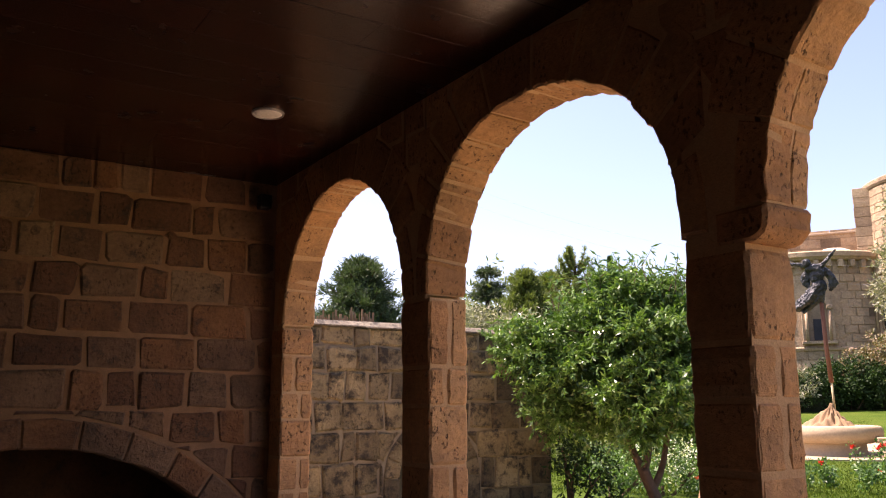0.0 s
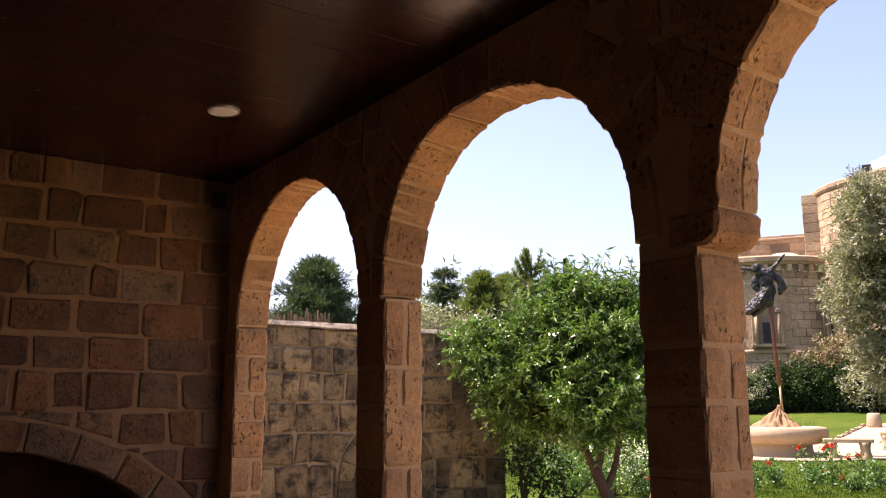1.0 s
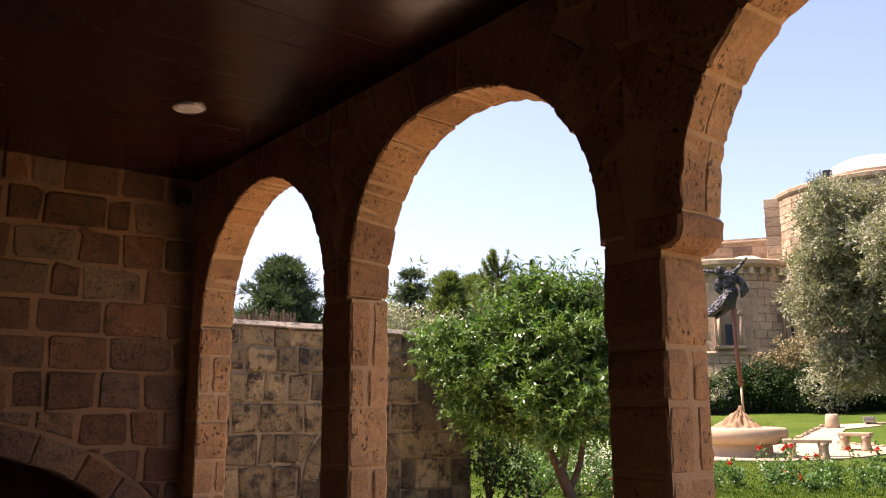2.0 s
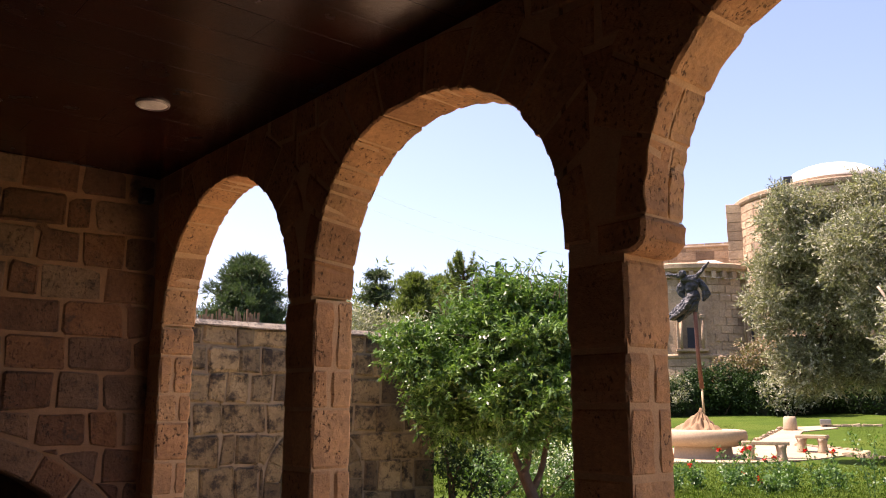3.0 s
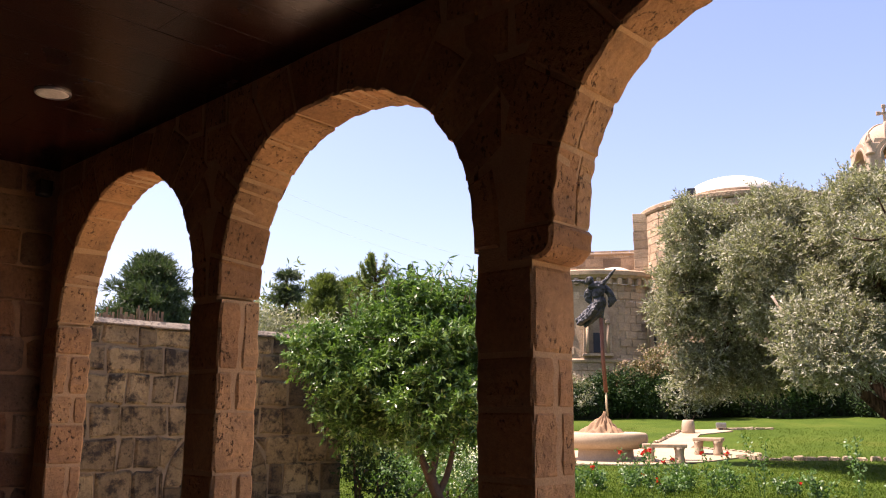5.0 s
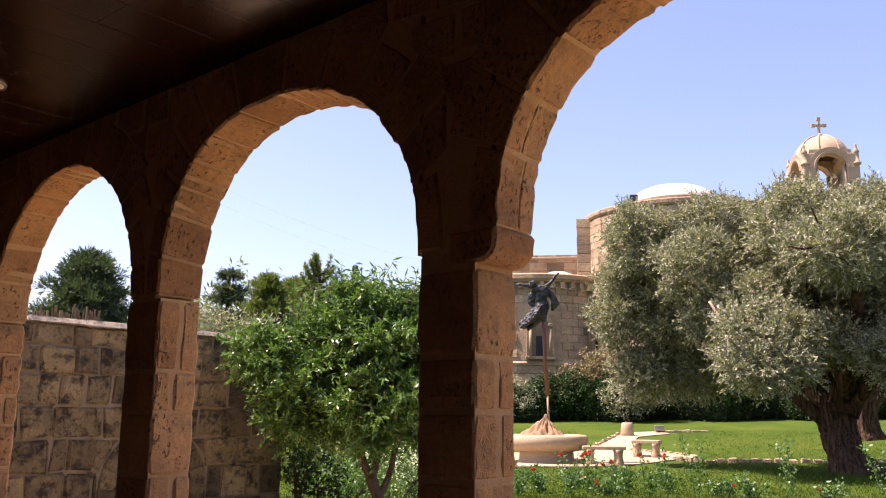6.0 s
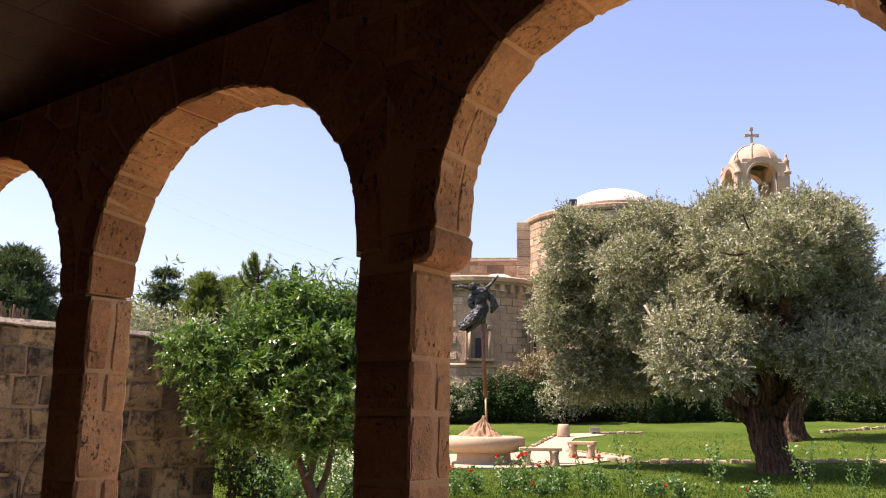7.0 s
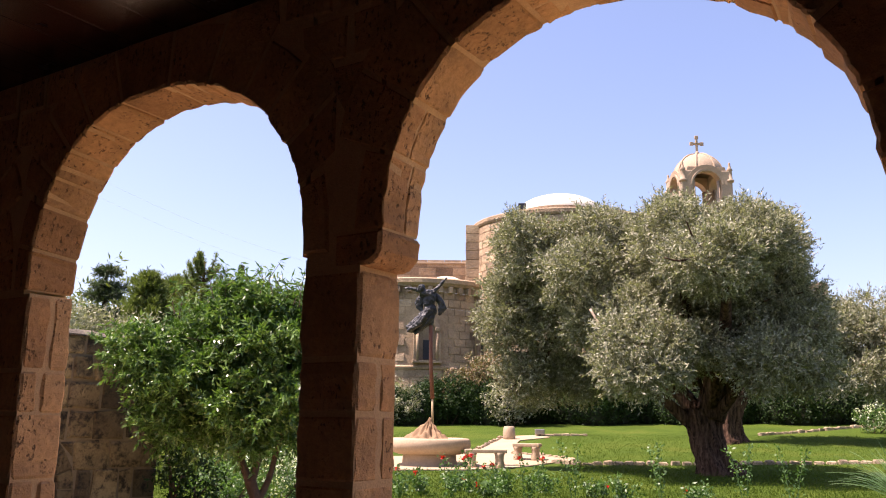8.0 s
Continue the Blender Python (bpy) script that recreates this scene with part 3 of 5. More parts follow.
# bronze figure on its pole
P3 = sector((FX, FY, 0.2), 56.5)
pole = empty("statue_pole", (FX, FY, 0.9), "tall slender rust-red pole rising from the fountain", "pole")
bm = tube([P3(0.07, 0, 1.0) - Vector((FX, FY, 0.9)), P3(0.05, 0, 1.75) - Vector((FX, FY, 0.9))], [0.028, 0.026], 10)
part("rod", bm, M_BRASS, pole, "pale bare lower rod", smooth=True)
bm = tube([P3(0.05, 0, 1.7) - Vector((FX, FY, 0.9)), P3(0.0, 0, 2.6) - Vector((FX, FY, 0.9)), P3(-0.02, 0, 3.66) - Vector((FX, FY, 0.9))], [0.055, 0.05, 0.05], 12)
part("shaft", bm, M_RUST, pole, smooth=True)


def blob(bm, c, r, rot=(0, 0, 0), sub=3):
    res = bmesh.ops.create_icosphere(bm, subdivisions=sub, radius=1)
    m = Euler(rot).to_matrix()
    for v in res["verts"]:
        v.co = Vector(c) + m @ Vector((v.co.x * r[0], v.co.y * r[1], v.co.z * r[2]))


bm = bmesh.new()
blob(bm, (-0.04, -0.02, 0.64), (0.15, 0.12, 0.24), (0, 0.25, 0))
blob(bm, (-0.10, -0.03, 0.80), (0.19, 0.11, 0.10), (0, -0.15, 0))
blob(bm, (-0.24, -0.08, 0.93), (0.085, 0.09, 0.10))
blob(bm, (-0.02, 0, 0.38), (0.16, 0.14, 0.17), (0, 0.3, 0))
tube(smooth_line([(-0.20, -0.03, 0.84), (-0.42, -0.05, 0.90), (-0.68, -0.06, 0.92)], 4), [0.07, 0.062, 0.055, 0.048, 0.043, 0.038, 0.034, 0.03, 0.02], 8, bm=bm)
tube(smooth_line([(0.03, -0.02, 0.82), (0.20, -0.04, 1.00), (0.38, -0.06, 1.21)], 4), [0.075, 0.065, 0.056, 0.05, 0.045, 0.04, 0.035, 0.03, 0.02], 8, bm=bm)
tube(smooth_line([(-0.06, -0.06, 0.36), (-0.20, -0.12, 0.12), (-0.40, -0.08, -0.06), (-0.58, -0.04, -0.18)], 4), [0.12, 0.12, 0.11, 0.105, 0.10, 0.095, 0.09, 0.08, 0.075, 0.07, 0.06, 0.05, 0.03], 8, bm=bm)
tube(smooth_line([(0.03, 0.0, 0.36), (-0.06, -0.04, 0.10), (-0.24, 0.0, -0.10), (-0.40, 0.02, -0.24)], 4), [0.12, 0.12, 0.11, 0.105, 0.10, 0.09, 0.085, 0.08, 0.07, 0.06, 0.05, 0.045, 0.03], 8, bm=bm)
tube([(0.0, 0, 0.3), (0.0, 0, 0.1), (0.0, 0, -0.02)], [0.10, 0.08, 0.055], 8, bm=bm)
for k in range(9):
    q = k / 8
    blob(bm, (-0.10 - 0.40 * q, 0.04, 0.26 - 0.36 * q), (0.17 - 0.04 * q, 0.07, 0.09), (0.2 * (k % 3 - 1), 0.75, 0), 2)
for k in range(6):
    q = k / 5
    tube(smooth_line([(0.08, 0.06, 0.80 - 0.05 * q), (0.20 + 0.05 * q, 0.10, 0.66 - 0.10 * q), (0.36 - 0.16 * q, 0.09, 0.40 - 0.14 * q)], 4), [0.06, 0.07, 0.08, 0.085, 0.085, 0.08, 0.07, 0.055, 0.03], 8, bm=bm)
for k in range(5):
    q = k / 4
    tube(smooth_line([(-0.14, 0.06, 0.76 - 0.06 * q), (-0.30 + 0.04 * q, 0.09, 0.64 - 0.08 * q), (-0.34 + 0.10 * q, 0.08, 0.44 - 0.10 * q)], 4), [0.06, 0.07, 0.08, 0.085, 0.08, 0.075, 0.065, 0.05, 0.03], 8, bm=bm)
statue = part("statue", bm, M_BRONZE, smooth=True)
rm = statue.modifiers.new("remesh", "REMESH")
rm.mode, rm.voxel_size = "VOXEL", 0.016
dm = statue.modifiers.new("rough", "DISPLACE")
tex = bpy.data.textures.new("bronze_folds", "CLOUDS")
tex.noise_scale, tex.noise_depth = 0.07, 3
dm.texture, dm.strength, dm.mid_level = tex, 0.05, 0.5
statue.matrix_basis = Matrix.Translation(P3(-0.02, 0, 3.62)) @ pose(0, 0, 0, 0, 0, -56.5) @ Matrix.Diagonal((1.08, 1.08, 1.04, 1))
tagged(statue, "dark bronze winged figure reaching upwards on the pole", "statue")


# ---- benches and stools ----
def stone_bench(az, d, length, rz, label):
    x, y, z = on_land(az, d)
    t = empty("stone_bench", (x, y, z + 0.015), label, "bench", "stone benches by the fountain", rz=rz)
    bm = box_bm((-length / 2, -0.2, 0.36), (length / 2, 0.2, 0.45), 0.02)
    for v in bm.verts:
        v.co.y += 0.10 * (v.co.x / length * 2) ** 2
    part("seat", bm, M_BASIN, t)
    for s in (-1, 1):
        bm = lathe([(0.001, -0.02), (0.17, -0.02), (0.175, 0.06), (0.14, 0.18), (0.15, 0.29), (0.18, 0.365), (0.001, 0.365)], 16)
        for v in bm.verts:
            v.co.x = v.co.x * 0.75 + s * length * 0.33
            v.co.y += 0.04
        part("leg", bm, M_BASIN, t, smooth=True)
    return t


stone_bench(60.2, 21.6, 1.05, -56, "pale stone bench with two blocky legs by the fountain")
stone_bench(62.85, 23.9, 0.75, -75, "short curved stone bench on squat round legs")
for az, d, r, h, lab in ((61.7, 30.0, 0.22, 0.46, "squat drum-shaped stone stool on the paving"), (63.7, 31.2, 0.15, 0.30, "small dark floodlight box beside the stone path")):
    x, y, z = on_land(az, d)
    if h > 0.4:
        bm = lathe([(0.001, -0.03), (r * 0.95, -0.03), (r, 0.1), (r * 0.96, h * 0.6), (r * 0.85, h * 0.94), (r * 0.7, h), (0.001, h)], 20)
        ob = part("stone_stool", bm, M_BASIN, smooth=True)
        ob.matrix_basis = pose(x, y, z)
        tagged(ob, lab, "stool")
    else:
        ob = empty("ground_floodlight", (x, y, z), lab, "floodlight", rz=-60)
        part("foot", box_bm((-0.05, -0.08, -0.02), (0.05, 0.08, 0.10), 0.01), M_BLACK, ob)
        part("head", box_bm((-0.17, -0.10, 0.09), (0.17, 0.10, 0.27), 0.02), M_STEEL, ob)

# ---- kerbs of small stones ----
def kerb(line, step, label):
    t = empty("kerb", (0, 0, 0), label, "kerb", kind="structure")
    pts = smooth_line([on_land(*p) for p in line], 40)
    acc, last = step, pts[0]
    meshes = []
    for k in range(6):
        bm = box_bm((-0.11, -0.07, -0.06), (0.11, 0.07, 0.085), 0.03)
        for v in bm.verts:
            v.co += Vector((rnd.uniform(-0.015, 0.015), rnd.uniform(-0.015, 0.015), rnd.uniform(-0.02, 0.02)))
        me = bpy.data.meshes.new("kerb_stone")
        bm.to_mesh(me)
        bm.free()
        me.materials.append(M_KERB)
        meshes.append(me)
    for p in pts[1:]:
        acc += (p - last).length
        if acc >= step:
            acc = 0
            ob = new("kerb_stone", rnd.choice(meshes))
            ob.parent = t
            d = p - last
            ob.matrix_basis = pose(p.x, p.y, land(p.x, p.y), 0, 0, math.degrees(math.atan2(d.y, d.x)) + rnd.uniform(-8, 8)) @ Matrix.Diagonal((step / 0.22 * rnd.uniform(0.85, 1.03), rnd.uniform(0.8, 1.2), rnd.uniform(0.7, 1.2), 1))
        last = p
    return t


kerb([(64.8, 23.5), (66.5, 23.2), (69, 23.4), (73, 23.7), (77, 24.1), (81, 24.6), (85, 25.2), (92, 26.5), (100, 28)], 0.27, "low edging of pale rough stones across the lawn")
kerb([(77.5, 32.2), (79.5, 33.2), (81.5, 34.6), (83, 35.6), (86, 36.5)], 0.33, "low stone edging at the upper lawn")
kerb([(62.1, 25.4), (63.2, 25.2), (65, 24.6), (65.8, 24.1)], 0.25, "rough stone edging of the round bed by the bench")
kerb([(63.7, 31.4), (65, 31.6), (66.6, 31.7)], 0.3, "short stone edging behind the stools")
kerb([(58.9, 25.1), (60.1, 27.6), (61.2, 30.6)], 0.28, "stone edging beside the paved path")

# ---- garden wall with a small arched door ----
gw = empty("wall_garden", (0, 8.0, 0), "weathered limestone garden wall with an arched doorway", "wall", kind="structure")
WX0, WX1, WZ = 2.9, 6.57, 2.21
DX, DR, DS = 4.93, 0.42, 0.62


def door_top(x):
    return DS + math.sqrt(max(0, (DR + 0.012) ** 2 - (x - DX) ** 2))


bm = bmesh.new()
cols = [WX0] + [DX - (DR + 0.012) * math.cos(math.pi * k / 16) for k in range(17)] + [WX1 - 0.012]
for a, c in zip(cols, cols[1:]):
    inside = DX - DR - 0.02 < (a + c) / 2 < DX + DR + 0.02
    za, zc = (door_top(a), door_top(c)) if inside else (-0.2, -0.2)
    vs = [bm.verts.new(v) for v in ((a, 0.016, za), (c, 0.016, zc), (c, 0.016, WZ - 0.02), (a, 0.016, WZ - 0.02), (a, 0.5, za), (c, 0.5, zc), (c, 0.5, WZ - 0.02), (a, 0.5, WZ - 0.02))]
    for f in ((0, 1, 2, 3), (7, 6, 5, 4), (0, 4, 5, 1), (3, 2, 6, 7), (1, 5, 6, 2), (4, 0, 3, 7)):
        bm.faces.new([vs[k] for k in f])
part("masonry_core", bm, M_MORTAR3, gw)
door = empty("garden_door", (DX, 8.3, 0), "dark closed wooden door inside the garden wall arch", "door")
for k in range(6):
    a = -DR + k * DR / 3
    part("plank", box_bm((a + 0.004, 0, -0.1), (a + DR / 3 - 0.004, 0.04, 1.1), 0.004), M_WOOD, door)
bm = bmesh.new()
x = WX0
while x < WX1 - 0.05:
    w = min(rnd.uniform(0.4, 0.75), WX1 - x)
    h = rnd.uniform(0.03, 0.05)
    y0 = -0.03 + rnd.uniform(-0.01, 0.01)
    sec = [(y0, WZ - 0.03), (y0, WZ - 0.015), (y0 + 0.07, WZ + h), (0.46, WZ + h), (0.54, WZ - 0.03)]
    e0, e1 = [bm.verts.new((x + 0.002, p[0], p[1] + rnd.uniform(-0.006, 0.006))) for p in sec], [bm.verts.new((x + w - 0.002, p[0], p[1] + rnd.uniform(-0.006, 0.006))) for p in sec]
    for k in range(5):
        bm.faces.new((e0[k], e0[(k + 1) % 5], e1[(k + 1) % 5], e1[k]))
    bm.faces.new(e0)
    bm.faces.new(e1)
    x += w
part("coping", bm, M_COPING, gw, "uneven pale coping stones")

# ---- church ----
church = empty("church", (0, 0, 0), "sandstone church with round apses, white dome and bell turret", "church")


def polar(az, d):
    return d * math.sin(radians(az)), d * math.cos(radians(az))


def shift(bm, x, y):
    for v in bm.verts:
        v.co.x += x
        v.co.y += y
    return bm


# great apse
AX, AY = polar(65.4, 45.5)
AR, AT = 4.9, 11.65
part("great_apse", shift(lathe([(AR - 0.03, -0.5), (AR - 0.03, AT - 0.4), (0.01, AT - 0.35)], 72), AX, AY), M_CHURCH_I, church, smooth=False)
part("great_apse_cornice", shift(lathe([(AR - 0.02, AT - 0.35), (AR + 0.05, AT - 0.32), (AR + 0.10, AT - 0.22), (AR + 0.11, AT - 0.06), (AR + 0.05, AT), (0.01, AT + 0.15)], 72), AX, AY), M_CHURCH_I, church, "moulded stone cornice")


def cyl_blocks(cx, cy, r, z0, z1, h, w, az0, az1, seed):
    """Ashlar blocks on a round wall, joined; az as seen from the centre, radians."""
    rr = random.Random(seed)
    verts, faces = [], []
    z = z0
    while z < z1 - 0.1:
        hh = min(h * rr.uniform(0.9, 1.1), z1 - z)
        a = az0 + (w / r) * rr.uniform(-0.5, 0)
        while a < az1:
            da = w / r * rr.uniform(0.7, 1.3)
            mid = a + da / 2
            p = rr.uniform(0, 0.025)
            g = 0.016 / r
            n0 = len(verts)
            for aa in (a + g, mid, a + da - g):
                for zz in (z + 0.016, z + hh - 0.016):
                    for rad in (r - 0.05, r + p):
                        verts.append((cx + rad * math.sin(aa), cy + rad * math.cos(aa), zz))
            q = [n0 + k for k in range(12)]
            faces += [(q[1], q[3], q[7], q[5]), (q[5], q[7], q[11], q[9]), (q[0], q[1], q[5], q[4]), (q[4], q[5], q[9], q[8]),
                      (q[2], q[6], q[7], q[3]), (q[6], q[10], q[11], q[7]), (q[0], q[2], q[3], q[1]), (q[8], q[9], q[11], q[10])]
            a += da
        z += hh
    return verts, faces


front = math.atan2(-AX, -AY)


v, f = cyl_blocks(AX, AY, AR, 0.2, AT - 0.35, 0.40, 0.68, front - 1.75, front + 1.75, 3)
tagged(place("ashlar", v, f, M_CHURCH_I, church), "weathered ashlar courses of the great apse", kind="stuff")
# blind arch and window of the great apse, half hidden by the olive
def round_window(cx, cy, r, a, zlo, half, zspring, name="apse_window"):
    wx, wy = cx + (r + 0.02) * math.sin(a), cy + (r + 0.02) * math.cos(a)
    w = new(name)
    w.parent = church
    w.matrix_basis = pose(wx, wy, 0, 0, 0, -math.degrees(a) + 180)
    bm = bmesh.new()
    n = 12
    outer = [(half + 0.24, zlo)] + [((half + 0.24) * math.cos(math.pi * k / n), zspring + (half + 0.24) * math.sin(math.pi * k / n)) for k in range(n + 1)] + [(-half - 0.24, zlo)]
    inner = [(half, zlo)] + [(half * math.cos(math.pi * k / n), zspring + half * math.sin(math.pi * k / n)) for k in range(n + 1)] + [(-half, zlo)]
    def put(p, yy):
        return bm.verts.new((p[0], yy, p[1]))
    o0, o1 = [put(p, -0.10) for p in outer], [put(p, 0.10) for p in outer]
    i0, i1 = [put(p, -0.10) for p in inner], [put(p, 0.14) for p in inner]
    for k in range(len(outer) - 1):
        bm.faces.new((o0[k], o0[k + 1], i0[k + 1], i0[k]))
        bm.faces.new((o1[k], o1[k + 1], o0[k + 1], o0[k]))
        bm.faces.new((i0[k], i0[k + 1], i1[k + 1], i1[k]))
    part("surround", bm, M_CHURCH, w, "carved arched stone surround")
    bm = bmesh.new()
    bm.faces.new([bm.verts.new((p[0], 0.13 - 0.10, p[1])) for p in inner])
    part("infill", bm, M_CHURCH, w)
    part("pane", box_bm((-half * 0.45, -0.06 + 0.04, zlo + 0.05), (half * 0.45, 0.06, zspring - 0.45)), M_DARKGLASS, w, "dark window glass")
    part("sill", box_bm((-half - 0.3, -0.2, zlo - 0.14), (half + 0.3, 0.1, zlo), 0.02), M_CHURCH, w, "stone sill")
    for s in (-1, 1):
        part("column", tube([(s * (half + 0.05), -0.16, zlo), (s * (half + 0.05), -0.16, zspring)], [0.07, 0.07], 10), M_CHURCH, w, smooth=True)
        bm = box_bm((s * (half + 0.05) - 0.12, -0.28, zspring - 0.02), (s * (half + 0.05) + 0.12, -0.04, zspring + 0.16), 0.03)
        part("capital", bm, M_CHURCH, w)
    return w


round_window(AX, AY, AR, front + 0.98, 4.6, 0.42, 6.9)
round_window(AX, AY, AR, front - 0.3, 4.6, 0.42, 6.9)

# pilaster where the great apse meets the wall
PX, PY = polar(58.9, 43.6)
t = new("corner_pilaster")
t.parent = church
t.matrix_basis = pose(PX, PY, 0, 0, 0, -59)
for k in range(24):
    z = 0.3 + k * 0.465
    part("quoin", box_bm((-0.12 - 0.02 * (k % 2), -0.15, z), (0.62, 1.2, z + 0.455), 0.02), M_CHURCH, t)

# small apse
SX, SY = polar(55.6, 46.2)
SR, STOP = 4.1, 8.35
sfront = math.atan2(-SX, -SY)
part("small_apse", shift(lathe([(SR - 0.03, -0.5), (SR - 0.03, STOP - 0.2), (0.01, STOP + 0.25)], 60), SX, SY), M_CHURCH_I, church)
part("small_apse_cornice", shift(lathe([(SR, STOP - 0.42), (SR + 0.16, STOP - 0.38), (SR + 0.22, STOP - 0.30), (SR + 0.30, STOP - 0.24), (SR + 0.30, STOP - 0.04), (SR + 0.2, STOP + 0.03), (0.01, STOP + 0.3)], 60), SX, SY), M_CHURCH_I, church, "moulded stone cornice")
part("string_course", shift(lathe([(SR, 3.80), (SR + 0.06, 3.83), (SR + 0.08, 3.94), (SR, 4.02)], 60), SX, SY), M_CHURCH, church, "projecting string course")
bm = lathe([(0.001, 0.55), (0.5, 0.5), (0.9, 0.3), (1.0, 0.0)], 24)
ob = part("roof_cap", shift(bm, 0, 0), M_DOME, church, "low white plaster roof cap", smooth=True)
ob.matrix_basis = pose(*polar(57.4, 44.4), STOP + 0.02) @ Matrix.Diagonal((1.0, 1.0, 0.8, 1))
cm = box_bm((-0.11, -0.25, -0.32), (0.11, 0.06, 0.0), 0.03)
me = bpy.data.meshes.new("corbel")
cm.to_mesh(me)
cm.free()
me.materials.append(M_CHURCH)
for k in range(-14, 15):
    a = sfront + k * 0.125
    ob = new("corbel", me)
    ob.parent = church
    ob.matrix_basis = pose(SX + SR * math.sin(a), SY + SR * math.cos(a), STOP - 0.40, 0, 0, -math.degrees(a) + 180)
round_window(SX, SY, SR, sfront - 0.10, 4.25, 0.44, 5.7)
bw, bh = 0.64, 0.39
base_blocks = []
for p in (0.0, 0.012, 0.024):
    da = bw / SR
    vv, ff = [], []
    for aa in (-da / 2 + 0.005, 0, da / 2 - 0.005):
        for zz in (0.018, bh - 0.018):
            for rad in (SR - 0.06, SR + p):
                vv.append((rad * math.sin(aa), rad * math.cos(aa), zz))
    ff = [(1, 5, 7, 3), (5, 9, 11, 7), (0, 4, 5, 1), (4, 8, 9, 5), (2, 3, 7, 6), (6, 7, 11, 10), (0, 1, 3, 2), (8, 10, 11, 9)]
    me = bpy.data.meshes.new("ashlar_block")
    me.from_pydata(vv, [], ff)
    me.materials.append(M_CHURCH)
    base_blocks.append(me)
for row in range(21):
    z = 0.3 + row * bh
    if z + bh > STOP - 0.3:
        break
    for k in range(-7, 8):
        a = sfront + 0.1 + (k + 0.5 * (row % 2) + rnd.uniform(-0.04, 0.04)) * bw / SR
        if abs(a - (sfront - 0.10)) < 0.30 and 4.0 < z + bh / 2 < 6.9:
            continue
        ob = new("ashlar_block", rnd.choice(base_blocks))
        ob.parent = church
        ob.matrix_basis = pose(SX, SY, z, 0, 0, -math.degrees(a))

# nave wall behind the small apse
nw = sector((*polar(55.5, 49.0), 0), 58)
nv, nf = [], []
for c in range(10):
    for k in range(12):
        a = -5 + k * 1.0 + (c % 2) * 0.5
        z = 6.0 + c * 0.46
        n0 = len(nv)
        for (x, zz) in ((a + 0.01, z + 0.01), (a + 0.99, z + 0.01), (a + 0.99, z + 0.45), (a + 0.01, z + 0.45)):
            nv.append(nw(x, -0.02 - 0.03 * rnd.random(), zz))
            nv.append(nw(x, 0.1, zz))
        nf += [(n0, n0 + 2, n0 + 4, n0 + 6), (n0, n0 + 1, n0 + 3, n0 + 2), (n0 + 4, n0 + 5, n0 + 7, n0 + 6), (n0 + 6, n0 + 7, n0 + 1, n0), (n0 + 2, n0 + 3, n0 + 5, n0 + 4)]
tagged(place("ashlar", nv, nf, M_CHURCH_I, church), "ashlar courses of the nave wall", kind="stuff")
bm = box_bm((-5, 0.0, 0), (7.5, 1.0, 10.35))
for v in bm.verts:
    v.co = nw(v.co.x, v.co.y, v.co.z)
part("nave_wall", bm, M_TOWER, church)
bm = box_bm((-5, -0.10, 10.35), (7.0, 1.1, 10.47), 0.03)
for v in bm.verts:
    v.co = nw(v.co.x, v.co.y, v.co.z)
part("nave_coping", bm, M_TOWER, church)

# nave body behind, to close the building
nb = sector((*polar(66, 60), 0), 62)
bm = box_bm((-8, -9.5, 0), (14, 16, 9.5))
for v in bm.verts:
    v.co = nb(v.co.x, v.co.y, v.co.z)
part("nave_body", bm, M_CHURCH_I, church)

# white dome and drum
DXX, DYY = polar(65.15, 50)
part("dome_drum", shift(lathe([(2.55, 9.0), (2.55, 13.2), (2.68, 13.25), (2.68, 13.5), (0.01, 13.5)], 48), DXX, DYY), M_CHURCH_I, church)
part("dome", shift(lathe([(2.6 * math.cos(a), 13.45 + 1.25 * math.sin(a)) for a in [math.pi / 2 * k / 14 for k in range(14)]] + [(0.001, 14.7)], 56), DXX, DYY), M_DOME, church, "white plastered dome", smooth=True)
fl = new("floodlight")
fl.parent = church
fx, fy = polar(62.62, 41.4)
fl.matrix_basis = pose(fx, fy, AT + 0.05, 0, 0, -62)
part("lamp_body", box_bm((-0.20, -0.1, 0.05), (0.20, 0.12, 0.38), 0.03), M_BLACK, fl)
part("lamp_foot", box_bm((-0.05, -0.05, -0.06), (0.05, 0.05, 0.08), 0.01), M_BLACK, fl)

